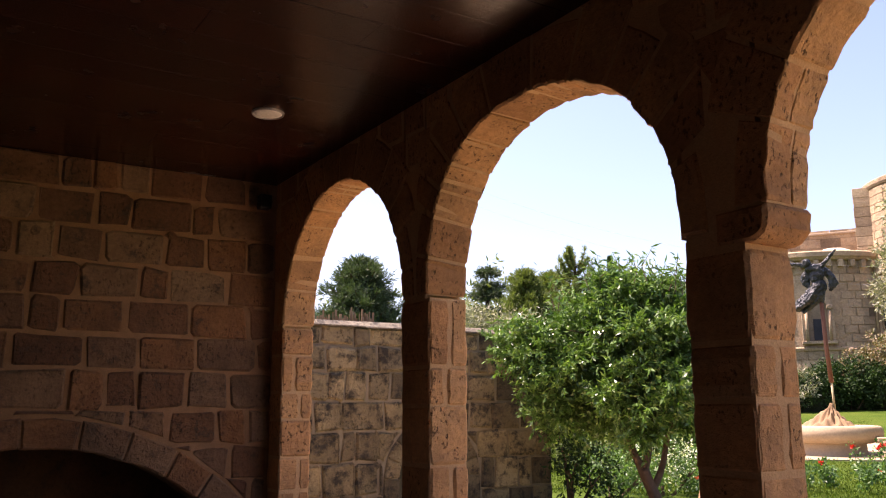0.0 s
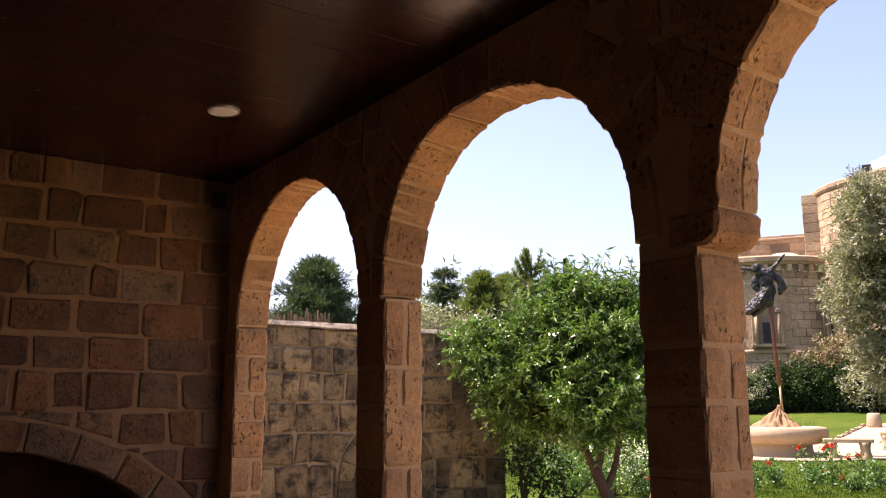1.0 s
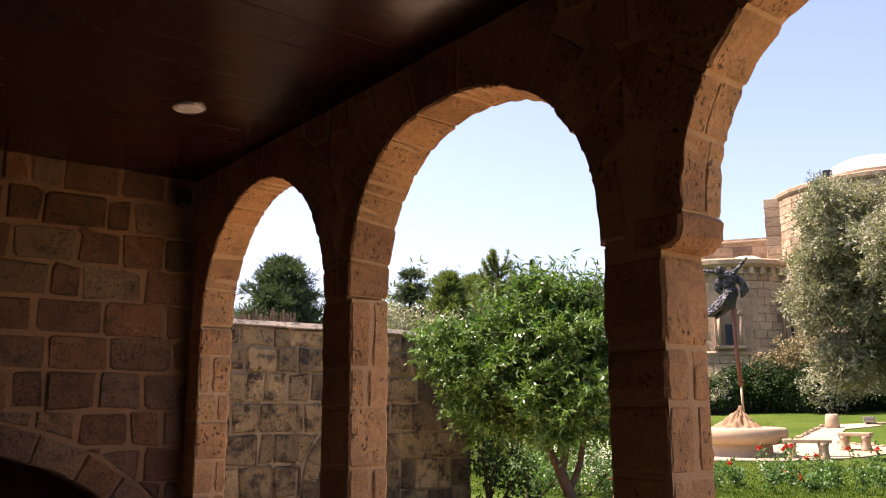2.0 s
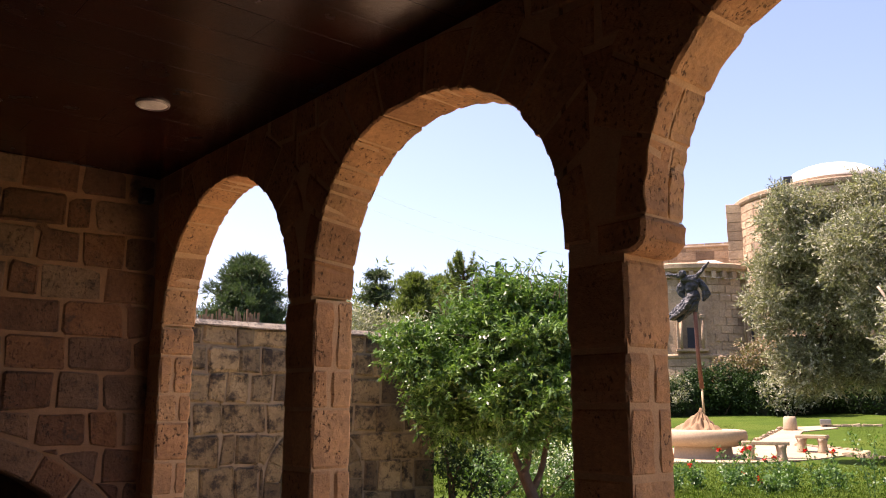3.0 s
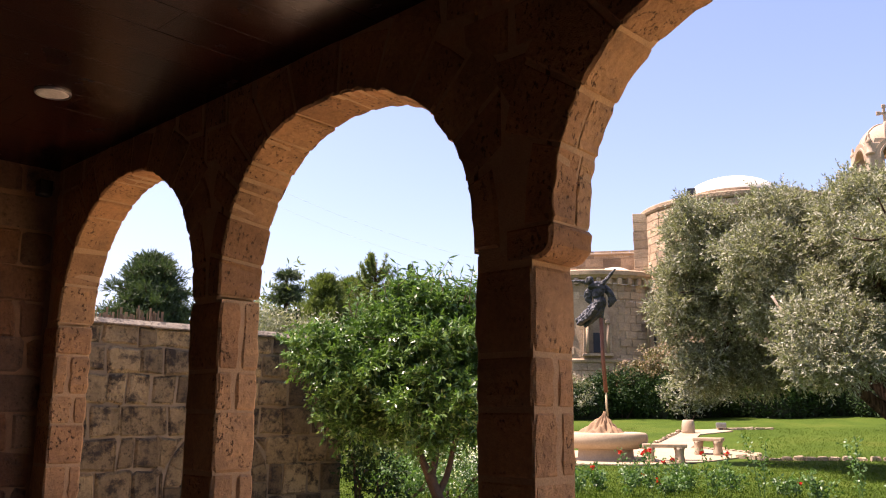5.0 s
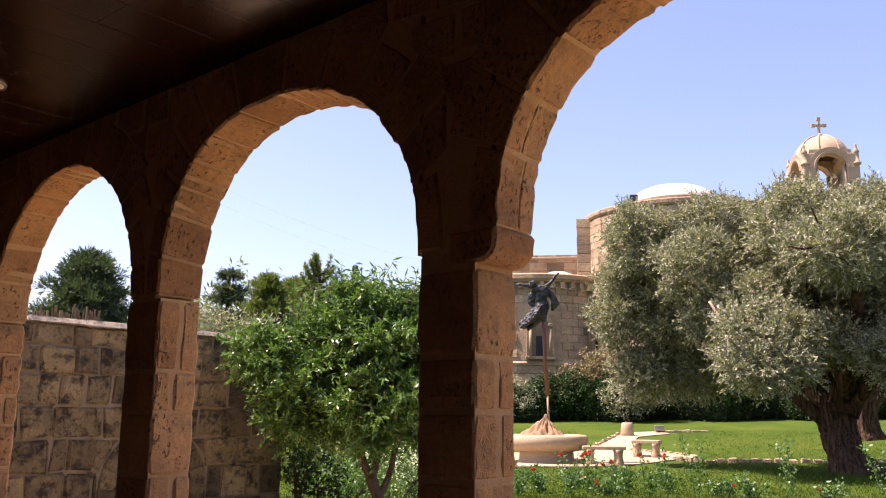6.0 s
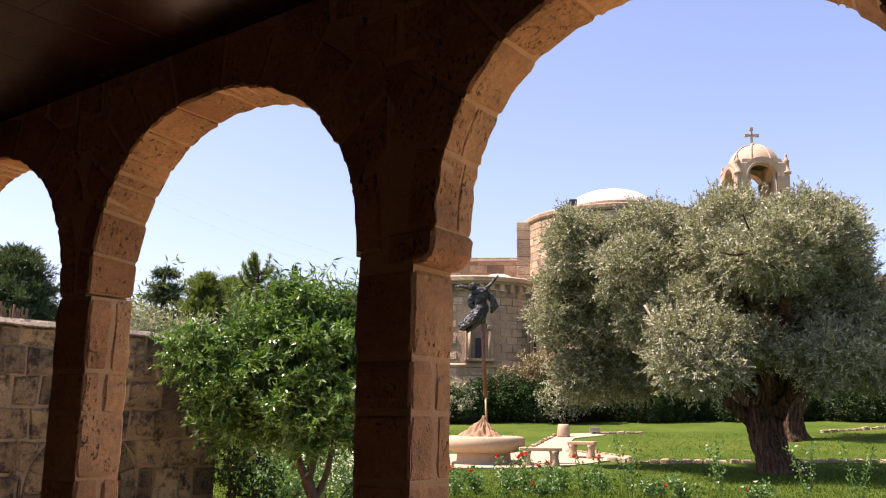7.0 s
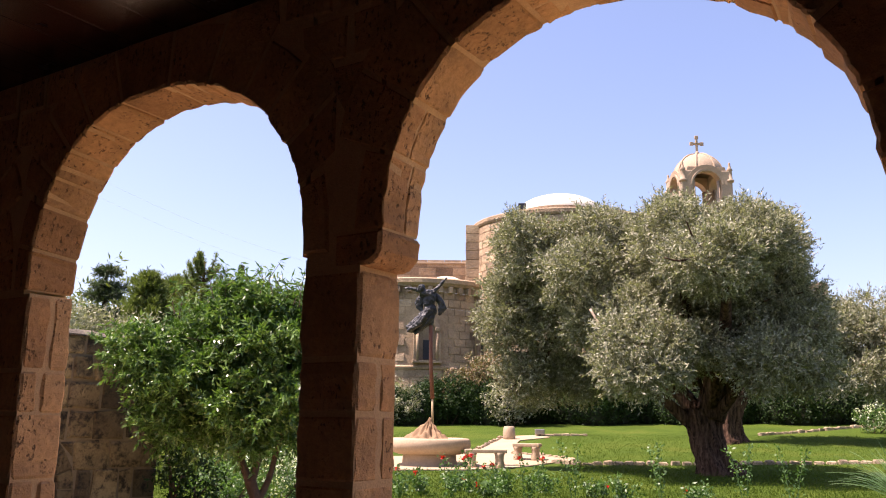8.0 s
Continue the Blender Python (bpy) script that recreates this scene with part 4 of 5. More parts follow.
# bell turret
TX, TY = polar(74.45, 54)
turret = new("bell_turret")
turret.parent = church
turret.matrix_basis = pose(TX, TY, 0, 0, 0, -55)
TW, TZ, TS = 1.22, 10.5, 15.6
bm = box_bm((-1.5, -1.5, 6), (1.5, 1.5, TZ + 1.2), 0.05)
part("turret_base", bm, M_TOWER, turret)
for sx in (-1, 1):
    for sy in (-1, 1):
        part("turret_pier", box_bm((sx * TW - 0.36, sy * TW - 0.36, TZ + 1.2), (sx * TW + 0.36, sy * TW + 0.36, TS + 1.0), 0.05), M_TOWER, turret)
        for k in (-1, 1):
            cx, cy = (sx * (TW + 0.10) + 0, sy * (TW - 0.45)) if k > 0 else (sx * (TW - 0.45), sy * (TW + 0.10))
            part("colonnette", tube([(cx, cy, TZ + 1.2), (cx, cy, TS + 0.4)], [0.10, 0.10], 10), M_TOWER, turret, smooth=True)
        part("pinnacle", shift(lathe([(0.001, TS + 0.3), (0.24, TS + 0.3), (0.26, TS + 0.42), (0.16, TS + 0.48), (0.14, TS + 1.0), (0.19, TS + 1.06), (0.10, TS + 1.22), (0.06, TS + 1.42), (0.08, TS + 1.48), (0.001, TS + 1.6)], 12), sx * (TW + 0.24), sy * (TW + 0.24)), M_TOWER, turret, smooth=True)
for q in range(4):
    rot = Matrix.Rotation(q * math.pi / 2, 4, "Z")
    bm = bmesh.new()
    n = 12
    inner = [(0.9 * math.cos(math.pi * k / n), TS + 0.1 + 0.9 * math.sin(math.pi * k / n)) for k in range(n + 1)]
    outer = [(1.25 * max(-1, min(1, 1.3 * math.cos(math.pi * k / n))), TS + 0.1 + 1.15 * min(1, 1.5 * math.sin(math.pi * k / n))) for k in range(n + 1)]
    rows = [[bm.verts.new(rot @ Vector((p[0], yy, p[1]))) for p in pts] for pts, yy in ((outer, -1.50), (inner, -1.50), (inner, -0.95), (outer, -0.95))]
    for a, c in zip(rows, rows[1:]):
        for k in range(n):
            bm.faces.new((a[k], a[k + 1], c[k + 1], c[k]))
    part("arch", bm, M_TOWER, turret)
    bm = bmesh.new()
    rows = [[bm.verts.new(rot @ Vector((r * math.cos(math.pi * k / n), yy, TS + 0.1 + r * math.sin(math.pi * k / n)))) for k in range(n + 1)] for r, yy in ((0.88, -1.50), (0.88, -1.62), (1.00, -1.64), (1.02, -1.56), (1.12, -1.58), (1.26, -1.60), (1.28, -1.30))]
    for a, c in zip(rows, rows[1:]):
        for k in range(n):
            bm.faces.new((a[k], a[k + 1], c[k + 1], c[k]))
    part("arch_moulding", bm, M_TOWER, turret)
prof = [(1.50, TS + 0.9), (1.56, TS + 0.95), (1.52, TS + 1.02)] + [(1.5 * math.cos(a), TS + 1.0 + 1.5 * math.sin(a)) for a in [math.pi / 2 * k / 12 for k in range(12)]] + [(0.12, TS + 2.5), (0.16, TS + 2.58), (0.10, TS + 2.7), (0.001, TS + 2.75)]
part("cupola", lathe(prof, 40), M_TOWER, turret, "ribbed stone cupola", smooth=True)
for k in range(8):
    w = k * math.pi / 4 + 0.39
    part("cupola_rib", tube([(1.53 * math.cos(e) * math.cos(w), 1.53 * math.cos(e) * math.sin(w), TS + 1.0 + 1.53 * math.sin(e)) for e in [math.pi / 2 * j / 9 for j in range(9)]], [0.06] * 9, 6), M_TOWER, turret)
bm = box_bm((-0.07, -0.06, TS + 2.7), (0.07, 0.06, TS + 3.65), 0.02)
box_bm((-0.33, -0.06, TS + 3.15), (0.33, 0.06, TS + 3.30), 0.02, bm)
for c in ((-0.33, 3.225), (0.33, 3.225), (0, 3.65)):
    box_bm((c[0] - 0.12, -0.065, TS + c[1] - 0.12), (c[0] + 0.12, 0.065, TS + c[1] + 0.12), 0.04, bm)
part("cross", bm, M_TOWER, turret, "stone cross with flared ends")

# low boundary building beyond the hedge
rb = empty("garden_outbuilding", (0, 0, 0), "reddish stone outbuilding beyond the lawn", "building")
ob3 = sector((*polar(86.5, 44), 0.8), 86)
bm = box_bm((-2.2, 0, 0), (12, 5, 4.6))
for v in bm.verts:
    v.co = ob3(v.co.x, v.co.y, v.co.z)
part("wall", bm, M_CHURCH_I, rb)
bm = box_bm((-2.4, -0.2, 4.6), (12.2, 5.2, 4.85), 0.03)
for v in bm.verts:
    v.co = ob3(v.co.x, v.co.y, v.co.z)
part("roof", bm, M_CHURCH, rb)

# ---- trees ----
def clumps(masses, per_m2, size, seed, flat=0.85, deep=0.12):
    """Leaf clumps on the skins of large masses (centre, radii), with gaps between: centre, radius, outward direction."""
    rg = np.random.default_rng(seed)
    out = []
    for c, r in masses:
        c, r = np.array(c, float), np.array(r, float)
        area = 4 * math.pi * ((r[0] * r[1]) ** 1.6 / 3 + (r[0] * r[2]) ** 1.6 / 3 + (r[1] * r[2]) ** 1.6 / 3) ** (1 / 1.6)
        for _ in range(max(3, int(area * per_m2))):
            d = rg.normal(0, 1, 3)
            d /= np.linalg.norm(d)
            q = rg.uniform(0.78, 1.0) if rg.random() > deep else rg.uniform(0.2, 0.6)
            s = size * rg.uniform(0.6, 1.35)
            out.append((c + d * (r - s * 0.5) * q, np.array([s, s, s * flat]), d))
    return out


def spray_leaves(name, groups, sprays, per, reach, length, width, material, parent, rng, up=0.4, hang=0.0, spread=0.9, loose=0.12, label=""):
    """Leafy twigs that burst out of each clump; the leaves stand along the twig and may hang from it."""
    cen = np.repeat(np.array([g[0] for g in groups]), sprays, axis=0)
    rad = np.repeat(np.array([g[1] for g in groups]), sprays, axis=0)
    out = np.repeat(np.array([g[2] for g in groups]), sprays, axis=0)
    m = len(cen)
    d = rng.normal(0, 1, (m, 3)) * 0.75 + out * 0.55
    d[:, 2] += up
    d /= np.linalg.norm(d, axis=1)[:, None]
    start = cen + d * rad * rng.uniform(0.1, 0.75, (m, 1)) + rng.normal(0, loose, (m, 3)) * rad
    ln = reach * rng.uniform(0.6, 1.4, (m, 1))
    t = np.tile(np.linspace(0.05, 1.0, per), m)[:, None]
    D, S, L = np.repeat(d, per, axis=0), np.repeat(start, per, axis=0), np.repeat(ln, per, axis=0)
    base = S + D * L * t
    base[:, 2] -= (hang * 0.5 * L * t ** 2)[:, 0]
    n = len(base)
    ld = D * (1.0 - 0.35 * spread) + rng.normal(0, 1, (n, 3)) * 0.6 * spread
    ld[:, 2] -= hang
    ld /= np.linalg.norm(ld, axis=1)[:, None]
    s = np.cross(ld, rng.normal(0, 1, (n, 3)))
    s /= np.linalg.norm(s, axis=1)[:, None] + 1e-9
    nrm = np.cross(ld, s)
    a = length * rng.uniform(0.65, 1.25, (n, 1))
    w = width * rng.uniform(0.75, 1.2, (n, 1))
    mid = base + ld * a * 0.45 + nrm * w * 0.3
    v = np.stack([base, mid + s * w * 0.5, base + ld * a, mid - s * w * 0.5], 1).reshape(-1, 3)
    me = bpy.data.meshes.new(name)
    me.vertices.add(4 * n)
    me.vertices.foreach_set("co", v.ravel())
    me.loops.add(4 * n)
    me.loops.foreach_set("vertex_index", np.arange(4 * n, dtype=np.int32))
    me.polygons.add(n)
    me.polygons.foreach_set("loop_start", np.arange(0, 4 * n, 4, dtype=np.int32))
    me.update(calc_edges=True)
    me.materials.append(material)
    ob = new(name, me)
    ob.parent = parent
    return tagged(ob, label)


def limb_line(a, b, sag, rg, n=4):
    """A crooked branch from a to b."""
    a, b = Vector(a), Vector(b)
    pts = [a.lerp(b, k / n) + Vector((rg.normal(0, 0.05), rg.normal(0, 0.05), rg.normal(0, 0.04) + sag * math.sin(math.pi * k / n))) * (0 if k in (0, n) else 1) * (b - a).length * 0.5 for k in range(n + 1)]
    return smooth_line(pts, 3)


def tree(name, az, d, masses, trunk, limbs, bark, label, seed, ridge=0.12, twig=0.03):
    """trunk: line and radii in local axes; limbs: (line, radii); a branch goes to each mass of the crown."""
    x, y, z = on_land(az, d)
    t = empty(name, (x, y, z), label, "tree", rz=-az)
    rg = np.random.default_rng(seed)
    pts, rad = trunk
    line = smooth_line(pts, 6)
    rr = np.interp(np.linspace(0, 1, len(line)), np.linspace(0, 1, len(rad)), rad)
    part("trunk", tube(line, list(rr), 36, ridge, 0.13, 0.04, seed=seed), bark, t, smooth=True)
    ends = []
    for pts, rad in limbs:
        line = smooth_line(pts, 4)
        rr = np.interp(np.linspace(0, 1, len(line)), np.linspace(0, 1, len(rad)), rad)
        part("limb", tube(line, list(rr), 12, 0.07, 0.05, 0.05, seed=seed), bark, t, smooth=True)
        ends += line[2:]
    for c, r in masses:
        near = min(ends, key=lambda p: (Vector(c) - p).length)
        for k in range(3):
            e = np.array(c) + rg.normal(0, 0.45, 3) * np.array(r)
            line = limb_line(near, e, rg.uniform(-0.1, 0.2), rg)
            part("branch", tube(line, list(np.linspace(twig, twig * 0.3, len(line))), 6), bark, t)
    return t


# the old olive: masses as across, depth (towards the viewer is negative), height and half sizes
OLIVE_BACK = [((-4.08, -0.5, 5.3), (0.85, 1.5, 0.9)), ((-4.75, 0.0, 3.8), (0.70, 1.1, 1.15)), ((-3.6, 0.2, 3.9), (1.0, 1.2, 1.2)), ((-2.45, -0.3, 5.45), (0.95, 1.6, 0.85)),
              ((-1.2, 1.5, 4.4), (1.4, 1.1, 1.2)), ((0.25, 1.4, 3.9), (1.3, 1.0, 1.2)), ((1.8, 0.0, 4.2), (0.66, 1.2, 1.15))]
OLIVE_FRONT = [((-0.5, -1.4, 5.1), (1.0, 2.0, 0.95)), ((1.1, -1.3, 4.9), (1.1, 2.0, 1.0)), ((-2.6, -1.8, 4.45), (0.9, 1.2, 0.7)), ((-1.25, -3.2, 2.5), (1.05, 1.0, 0.86)),
               ((1.25, -2.2, 2.45), (0.9, 1.0, 0.62)), ((2.0, -0.8, 2.45), (0.75, 0.9, 0.65))]
OLIVE_LOW = [((-4.1, 0.5, 2.3), (1.1, 1.0, 0.6)), ((-2.9, 1.0, 2.25), (0.9, 0.9, 0.5)), ((-0.2, 0.9, 5.75), (0.9, 1.0, 0.75)), ((2.0, -1.0, 3.4), (0.7, 0.9, 0.95)),
             ((0.2, -3.4, 4.35), (0.9, 1.3, 0.62)), ((-2.3, -1.4, 3.5), (0.8, 0.9, 0.7)), ((-0.3, -1.6, 2.75), (0.9, 0.9, 0.6)), ((0.8, -1.3, 3.5), (0.9, 0.9, 0.75)), ((-1.4, -2.3, 3.5), (0.8, 0.8, 0.6))]
OLIVE = OLIVE_BACK + OLIVE_FRONT + OLIVE_LOW
ot = tree("olive_tree", 74.35, 21.0, OLIVE,
     ([(0.20, 0, -0.2), (0.14, 0, 0.08), (0.04, 0, 0.45), (-0.06, 0, 0.9), (-0.14, 0, 1.25), (-0.16, 0, 1.5)], [0.62, 0.45, 0.37, 0.34, 0.37, 0.33]),
     [([(-0.25, 0, 1.1), (-0.62, -0.3, 1.38), (-1.1, -0.7, 1.9), (-1.5, -1.4, 2.4)], [0.18, 0.14, 0.10, 0.05]),
      ([(-0.15, 0, 1.3), (-0.7, 0.4, 2.0), (-2.0, 0.5, 3.0), (-3.4, 0.2, 3.9), (-4.1, 0, 4.9)], [0.24, 0.19, 0.13, 0.09, 0.04]),
      ([(0.0, 0, 1.3), (0.1, 0, 2.1), (-0.3, -0.2, 3.3), (-0.4, -0.8, 4.9)], [0.30, 0.24, 0.16, 0.06]),
      ([(0.1, 0, 1.3), (0.5, 0.1, 2.1), (1.0, -0.1, 3.2), (1.2, -0.6, 4.6)], [0.30, 0.22, 0.15, 0.06]),
      ([(-0.1, 0, 2.0), (-0.9, 0.3, 3.2), (-1.9, 0.2, 4.3), (-2.4, -0.1, 5.2)], [0.2, 0.15, 0.1, 0.04]),
      ([(0.2, 0, 1.35), (0.6, -0.6, 1.8), (0.9, -1.5, 2.2)], [0.16, 0.11, 0.05]),
      ([(0.1, -0.1, 1.6), (0.4, -1.2, 2.7), (0.5, -2.8, 3.7), (0.5, -3.8, 4.1)], [0.2, 0.15, 0.1, 0.05])],
     M_BARK_OLIVE, "old olive tree with silver-green crown and gnarled thick trunk", 11, 0.17, 0.045)
line = smooth_line([(-1.85, -3.1, 2.85), (-2.05, -3.1, 3.15), (-2.25, -3.05, 3.5)], 4)
part("bare_limb", tube(line, list(np.linspace(0.04, 0.025, len(line))), 8), M_DEADWOOD, ot, "pale bare limb stub", smooth=True)
spray_leaves("crown", clumps(OLIVE, 5.0, 0.34, 3, 0.85, 0.22), 28, 16, 0.30, 0.085, 0.027, M_LEAF_OLIVE, ot, np.random.default_rng(13), up=0.3)

OLIVE2 = [((1.0, 0, 4.2), (1.6, 1.5, 1.3)), ((2.9, 0, 3.3), (1.5, 1.4, 1.3)), ((4.6, 0.2, 3.4), (1.5, 1.4, 1.25)), ((6.2, 0.2, 3.2), (1.4, 1.3, 1.2)), ((3.8, -0.6, 2.1), (1.4, 1.1, 0.7)), ((7.4, 0, 3.2), (1.4, 1.3, 1.3)), ((5.8, -0.6, 2.0), (1.2, 1.0, 0.6))]
ot = tree("olive_tree", 75.4, 29.7, OLIVE2,
     ([(0, 0, -0.15), (0, 0, 0.3), (0.1, 0, 0.9), (0.4, 0, 1.7)], [0.7, 0.5, 0.42, 0.4]),
     [([(0.3, 0, 1.5), (1.2, 0, 2.0), (2.8, 0, 2.6), (5.2, 0, 3.2)], [0.3, 0.2, 0.13, 0.05]), ([(0.3, 0, 1.6), (0.5, 0, 2.8), (0.8, 0, 4.2)], [0.28, 0.18, 0.06])],
     M_BARK_OLIVE, "second olive tree further up the lawn, spreading sideways", 12, 0.14, 0.05)
spray_leaves("crown", clumps(OLIVE2, 2.6, 0.52, 4), 24, 13, 0.38, 0.12, 0.036, M_LEAF_OLIVE, ot, np.random.default_rng(14), up=0.45)

# peach tree: an open rounded head on a few forked stems
PEACH = [((-0.45, 0, 1.35), (0.72, 0.7, 0.50)), ((-1.15, -0.1, 1.75), (0.40, 0.45, 0.26)), ((0.15, 0, 1.95), (0.62, 0.65, 0.42)), ((-0.35, 0.1, 1.95), (0.50, 0.55, 0.32)), ((0.45, 0, 1.45), (0.45, 0.6, 0.62)),
         ((0.05, -0.2, 1.20), (0.62, 0.6, 0.45)), ((-0.75, 0, 1.10), (0.38, 0.45, 0.32)), ((-0.2, 0.2, 1.08), (0.50, 0.5, 0.20)), ((0.4, 0, 1.08), (0.36, 0.45, 0.20)), ((-0.85, 0.1, 1.55), (0.42, 0.45, 0.35)), ((-0.05, 0.1, 2.30), (0.46, 0.5, 0.30))]
pt = tree("peach_tree", 45.0, 9.25, PEACH,
     ([(0.20, 0, -0.15), (0.17, 0, 0.12), (0.08, 0, 0.36), (0.02, 0, 0.52)], [0.075, 0.062, 0.056, 0.055]),
     [([(0.02, 0, 0.48), (-0.10, 0, 0.75), (-0.35, 0.0, 1.2), (-0.8, 0, 1.7)], [0.042, 0.034, 0.022, 0.008]),
      ([(0.03, 0, 0.48), (0.10, 0.05, 0.8), (0.2, 0.0, 1.4), (0.1, 0, 2.0)], [0.042, 0.036, 0.022, 0.008]),
      ([(0.10, 0, 0.30), (0.22, 0.1, 0.55), (0.30, 0.1, 0.9), (0.5, 0.1, 1.4)], [0.038, 0.032, 0.026, 0.01]),
      ([(-0.1, 0, 0.75), (-0.25, 0.2, 1.3), (-0.2, 0.2, 1.9)], [0.028, 0.02, 0.008]),
      ([(0.05, 0.05, 0.45), (-0.12, 0.3, 0.9), (-0.1, 0.4, 1.5)], [0.03, 0.02, 0.008])],
     M_BARK, "leafy green peach tree with a forked slim trunk", 21, 0.08, 0.012)
spray_leaves("crown", clumps(PEACH, 19, 0.15, 5, 1.0, 0.35), 12, 14, 0.17, 0.074, 0.023, M_LEAF_PEACH, pt, np.random.default_rng(15), up=0.9, hang=0.4, spread=0.95)
rg = np.random.default_rng(5)
for k in range(34):
    x = rg.uniform(-0.85, 0.62)
    z0 = 2.02 + 0.40 * math.cos((x + 0.05) * 1.5)
    h = rg.uniform(0.12, 0.40)
    ln = [(x, rg.uniform(-0.3, 0.3), z0)]
    ln += [(x + rg.uniform(-0.06, 0.06), ln[0][1] + 0.02, z0 + h * 0.5), (x + rg.uniform(-0.12, 0.12), ln[0][1] + 0.04, z0 + h)]
    part("shoot", tube(ln, [0.006, 0.004, 0.002], 5), M_BARK, pt)
    sl = np.array(smooth_line(ln, 6))
    leaves("shoot_leaves", sl, 0.012, 2, 0.10, 0.022, M_LEAF_PEACH, pt, rg, droop=0.3)


def conifer(az, d, top, low, profile, tiers, mat, label, seed, size, needle, lean=0.25, name="conifer_tree", skew=0.0):
    """Trunk with tiers of branches that carry flat or upswept needle sprays; profile: half width at each height from low to top."""
    x, y, z = on_land(az, d)
    t = empty(name, (x, y, z), label, "tree", rz=-az)
    rg = np.random.default_rng(seed)
    top, low = top - z, low - z
    part("trunk", tube([(0, 0, -0.3), (0.05, 0, top * 0.5), (0, 0, top * 0.97)], [0.3, 0.2, 0.03], 10), M_BARK_OLIVE, t, smooth=True)
    groups = []
    for k in range(tiers):
        s = (k + rg.uniform(0, 0.8)) / tiers
        h = low + (top - low) * s
        r = np.interp(s, np.linspace(0, 1, len(profile)), profile)
        n = max(3, int(4 + 3 * r))
        for b in range(n):
            w = 2 * math.pi * (b + rg.uniform(-0.3, 0.3)) / n + k
            ln = r * rg.uniform(0.5, 1.15) * (1 + skew * math.cos(w))
            e = (ln * math.cos(w), ln * math.sin(w), h + ln * lean * rg.uniform(0.5, 1.4))
            line = smooth_line([(0, 0, h), (e[0] * 0.5, e[1] * 0.5, h + ln * lean * 0.25), e], 4)
            part("branch", tube(line, list(np.linspace(0.05, 0.012, len(line))), 5), M_BARK_OLIVE, t)
            for p in line[3::2]:
                q = size * rg.uniform(0.7, 1.3)
                groups.append((np.array(p) + rg.normal(0, 0.3, 3) * size * np.array([1, 1, 0.3]), np.array([q * 1.3, q * 1.3, q * (0.25 + 0.5 * min(1, lean))]), np.array([math.cos(w), math.sin(w), lean])))
    spray_leaves("crown", groups, 24, 14, size * 1.2, needle, needle * 0.22, mat, t, rg, up=0.1 + lean, spread=0.45)
    return t


conifer(26.7, 40, 8.1, 3.2, [2.1, 2.15, 2.1, 1.8, 1.45, 0.9, 0.2], 13, M_LEAF_PINE, "broad dark green conifer behind the garden wall", 31, 0.30, 0.15, 0.45)
conifer(35.25, 45, 8.75, 4.8, [1.1, 1.45, 1.0, 1.3, 0.7, 0.8, 0.15], 6, M_LEAF_PINE, "dark layered cedar with flat tiers", 32, 0.22, 0.13, 0.06, skew=0.25)
conifer(37.9, 42, 7.75, 3.4, [1.7, 1.5, 1.15, 0.65, 0.08], 10, M_LEAF_LIGHT, "mid green feathery conifer", 33, 0.28, 0.16, 0.7)
conifer(39.6, 44, 7.9, 3.6, [2.1, 1.9, 1.5, 0.8, 0.15], 11, M_LEAF_LIGHT, "soft green conifer beside the spiky one", 37, 0.30, 0.16, 0.6)
conifer(43.6, 50, 9.9, 4.5, [0.16, 0.2, 0.16, 0.10, 0.01], 30, M_LEAF_PINE, "slender dark green cypress spire", 34, 0.08, 0.13, 2.0, "cypress_tree")
# spiky monkey-puzzle top
xx, yy, zz = on_land(41.2, 34)
mp = empty("araucaria_tree", (xx, yy, zz), "spiky light green conifer with upright pointed branches", "tree", rz=-40.9)
part("trunk", tube([(0, 0, -0.2), (0, 0, 4), (0.02, 0, 6.35)], [0.25, 0.14, 0.03], 10), M_BARK_OLIVE, mp, smooth=True)
rg = np.random.default_rng(36)
for k in range(46):
    z0 = 3.9 + 2.4 * (k + rg.uniform(0, 0.8)) / 46
    w = rg.uniform(0, 6.28)
    ln = (6.9 - z0) * 0.40 + 0.26
    line = smooth_line([(0, 0, z0), (ln * 0.55 * math.cos(w), ln * 0.55 * math.sin(w), z0 + 0.16), (ln * 0.9 * math.cos(w), ln * 0.9 * math.sin(w), z0 + 0.45 + 0.25 * rg.random())], 5)
    b = part("branch", tube(line, list(np.linspace(0.035, 0.008, len(line))), 5), M_BARK_OLIVE, mp)
    leaves("needles", np.array(line[2:]), 0.03, 26, 0.15, 0.03, M_LEAF_LIGHT, b, rg, up=0.6)

# far belt of greenery that closes the garden
rg = np.random.default_rng(41)
bl = []
for k in range(46):
    az = rg.uniform(12, 54)
    d = rg.uniform(46, 60)
    x, y = polar(az, d)
    h = rg.uniform(3.2, 4.2)
    bl.append(((x, y, land(x, y) + h * 0.9), (2.6, 2.6, h)))
tagged(leaves("far_shrubs", lobe_points(bl, 3400, rg, 0.5), 0.4, 14, 0.42, 0.13, M_LEAF_LIGHT, None, rg, up=0.3), "distant green shrubs and trees beyond the wall", "shrubs", kind="stuff")
bl = [((*polar(az, 24), 3.35 + 0.2 * math.sin(az)), (0.9, 0.9, 0.55)) for az in np.arange(33.5, 38.5, 1.3)]
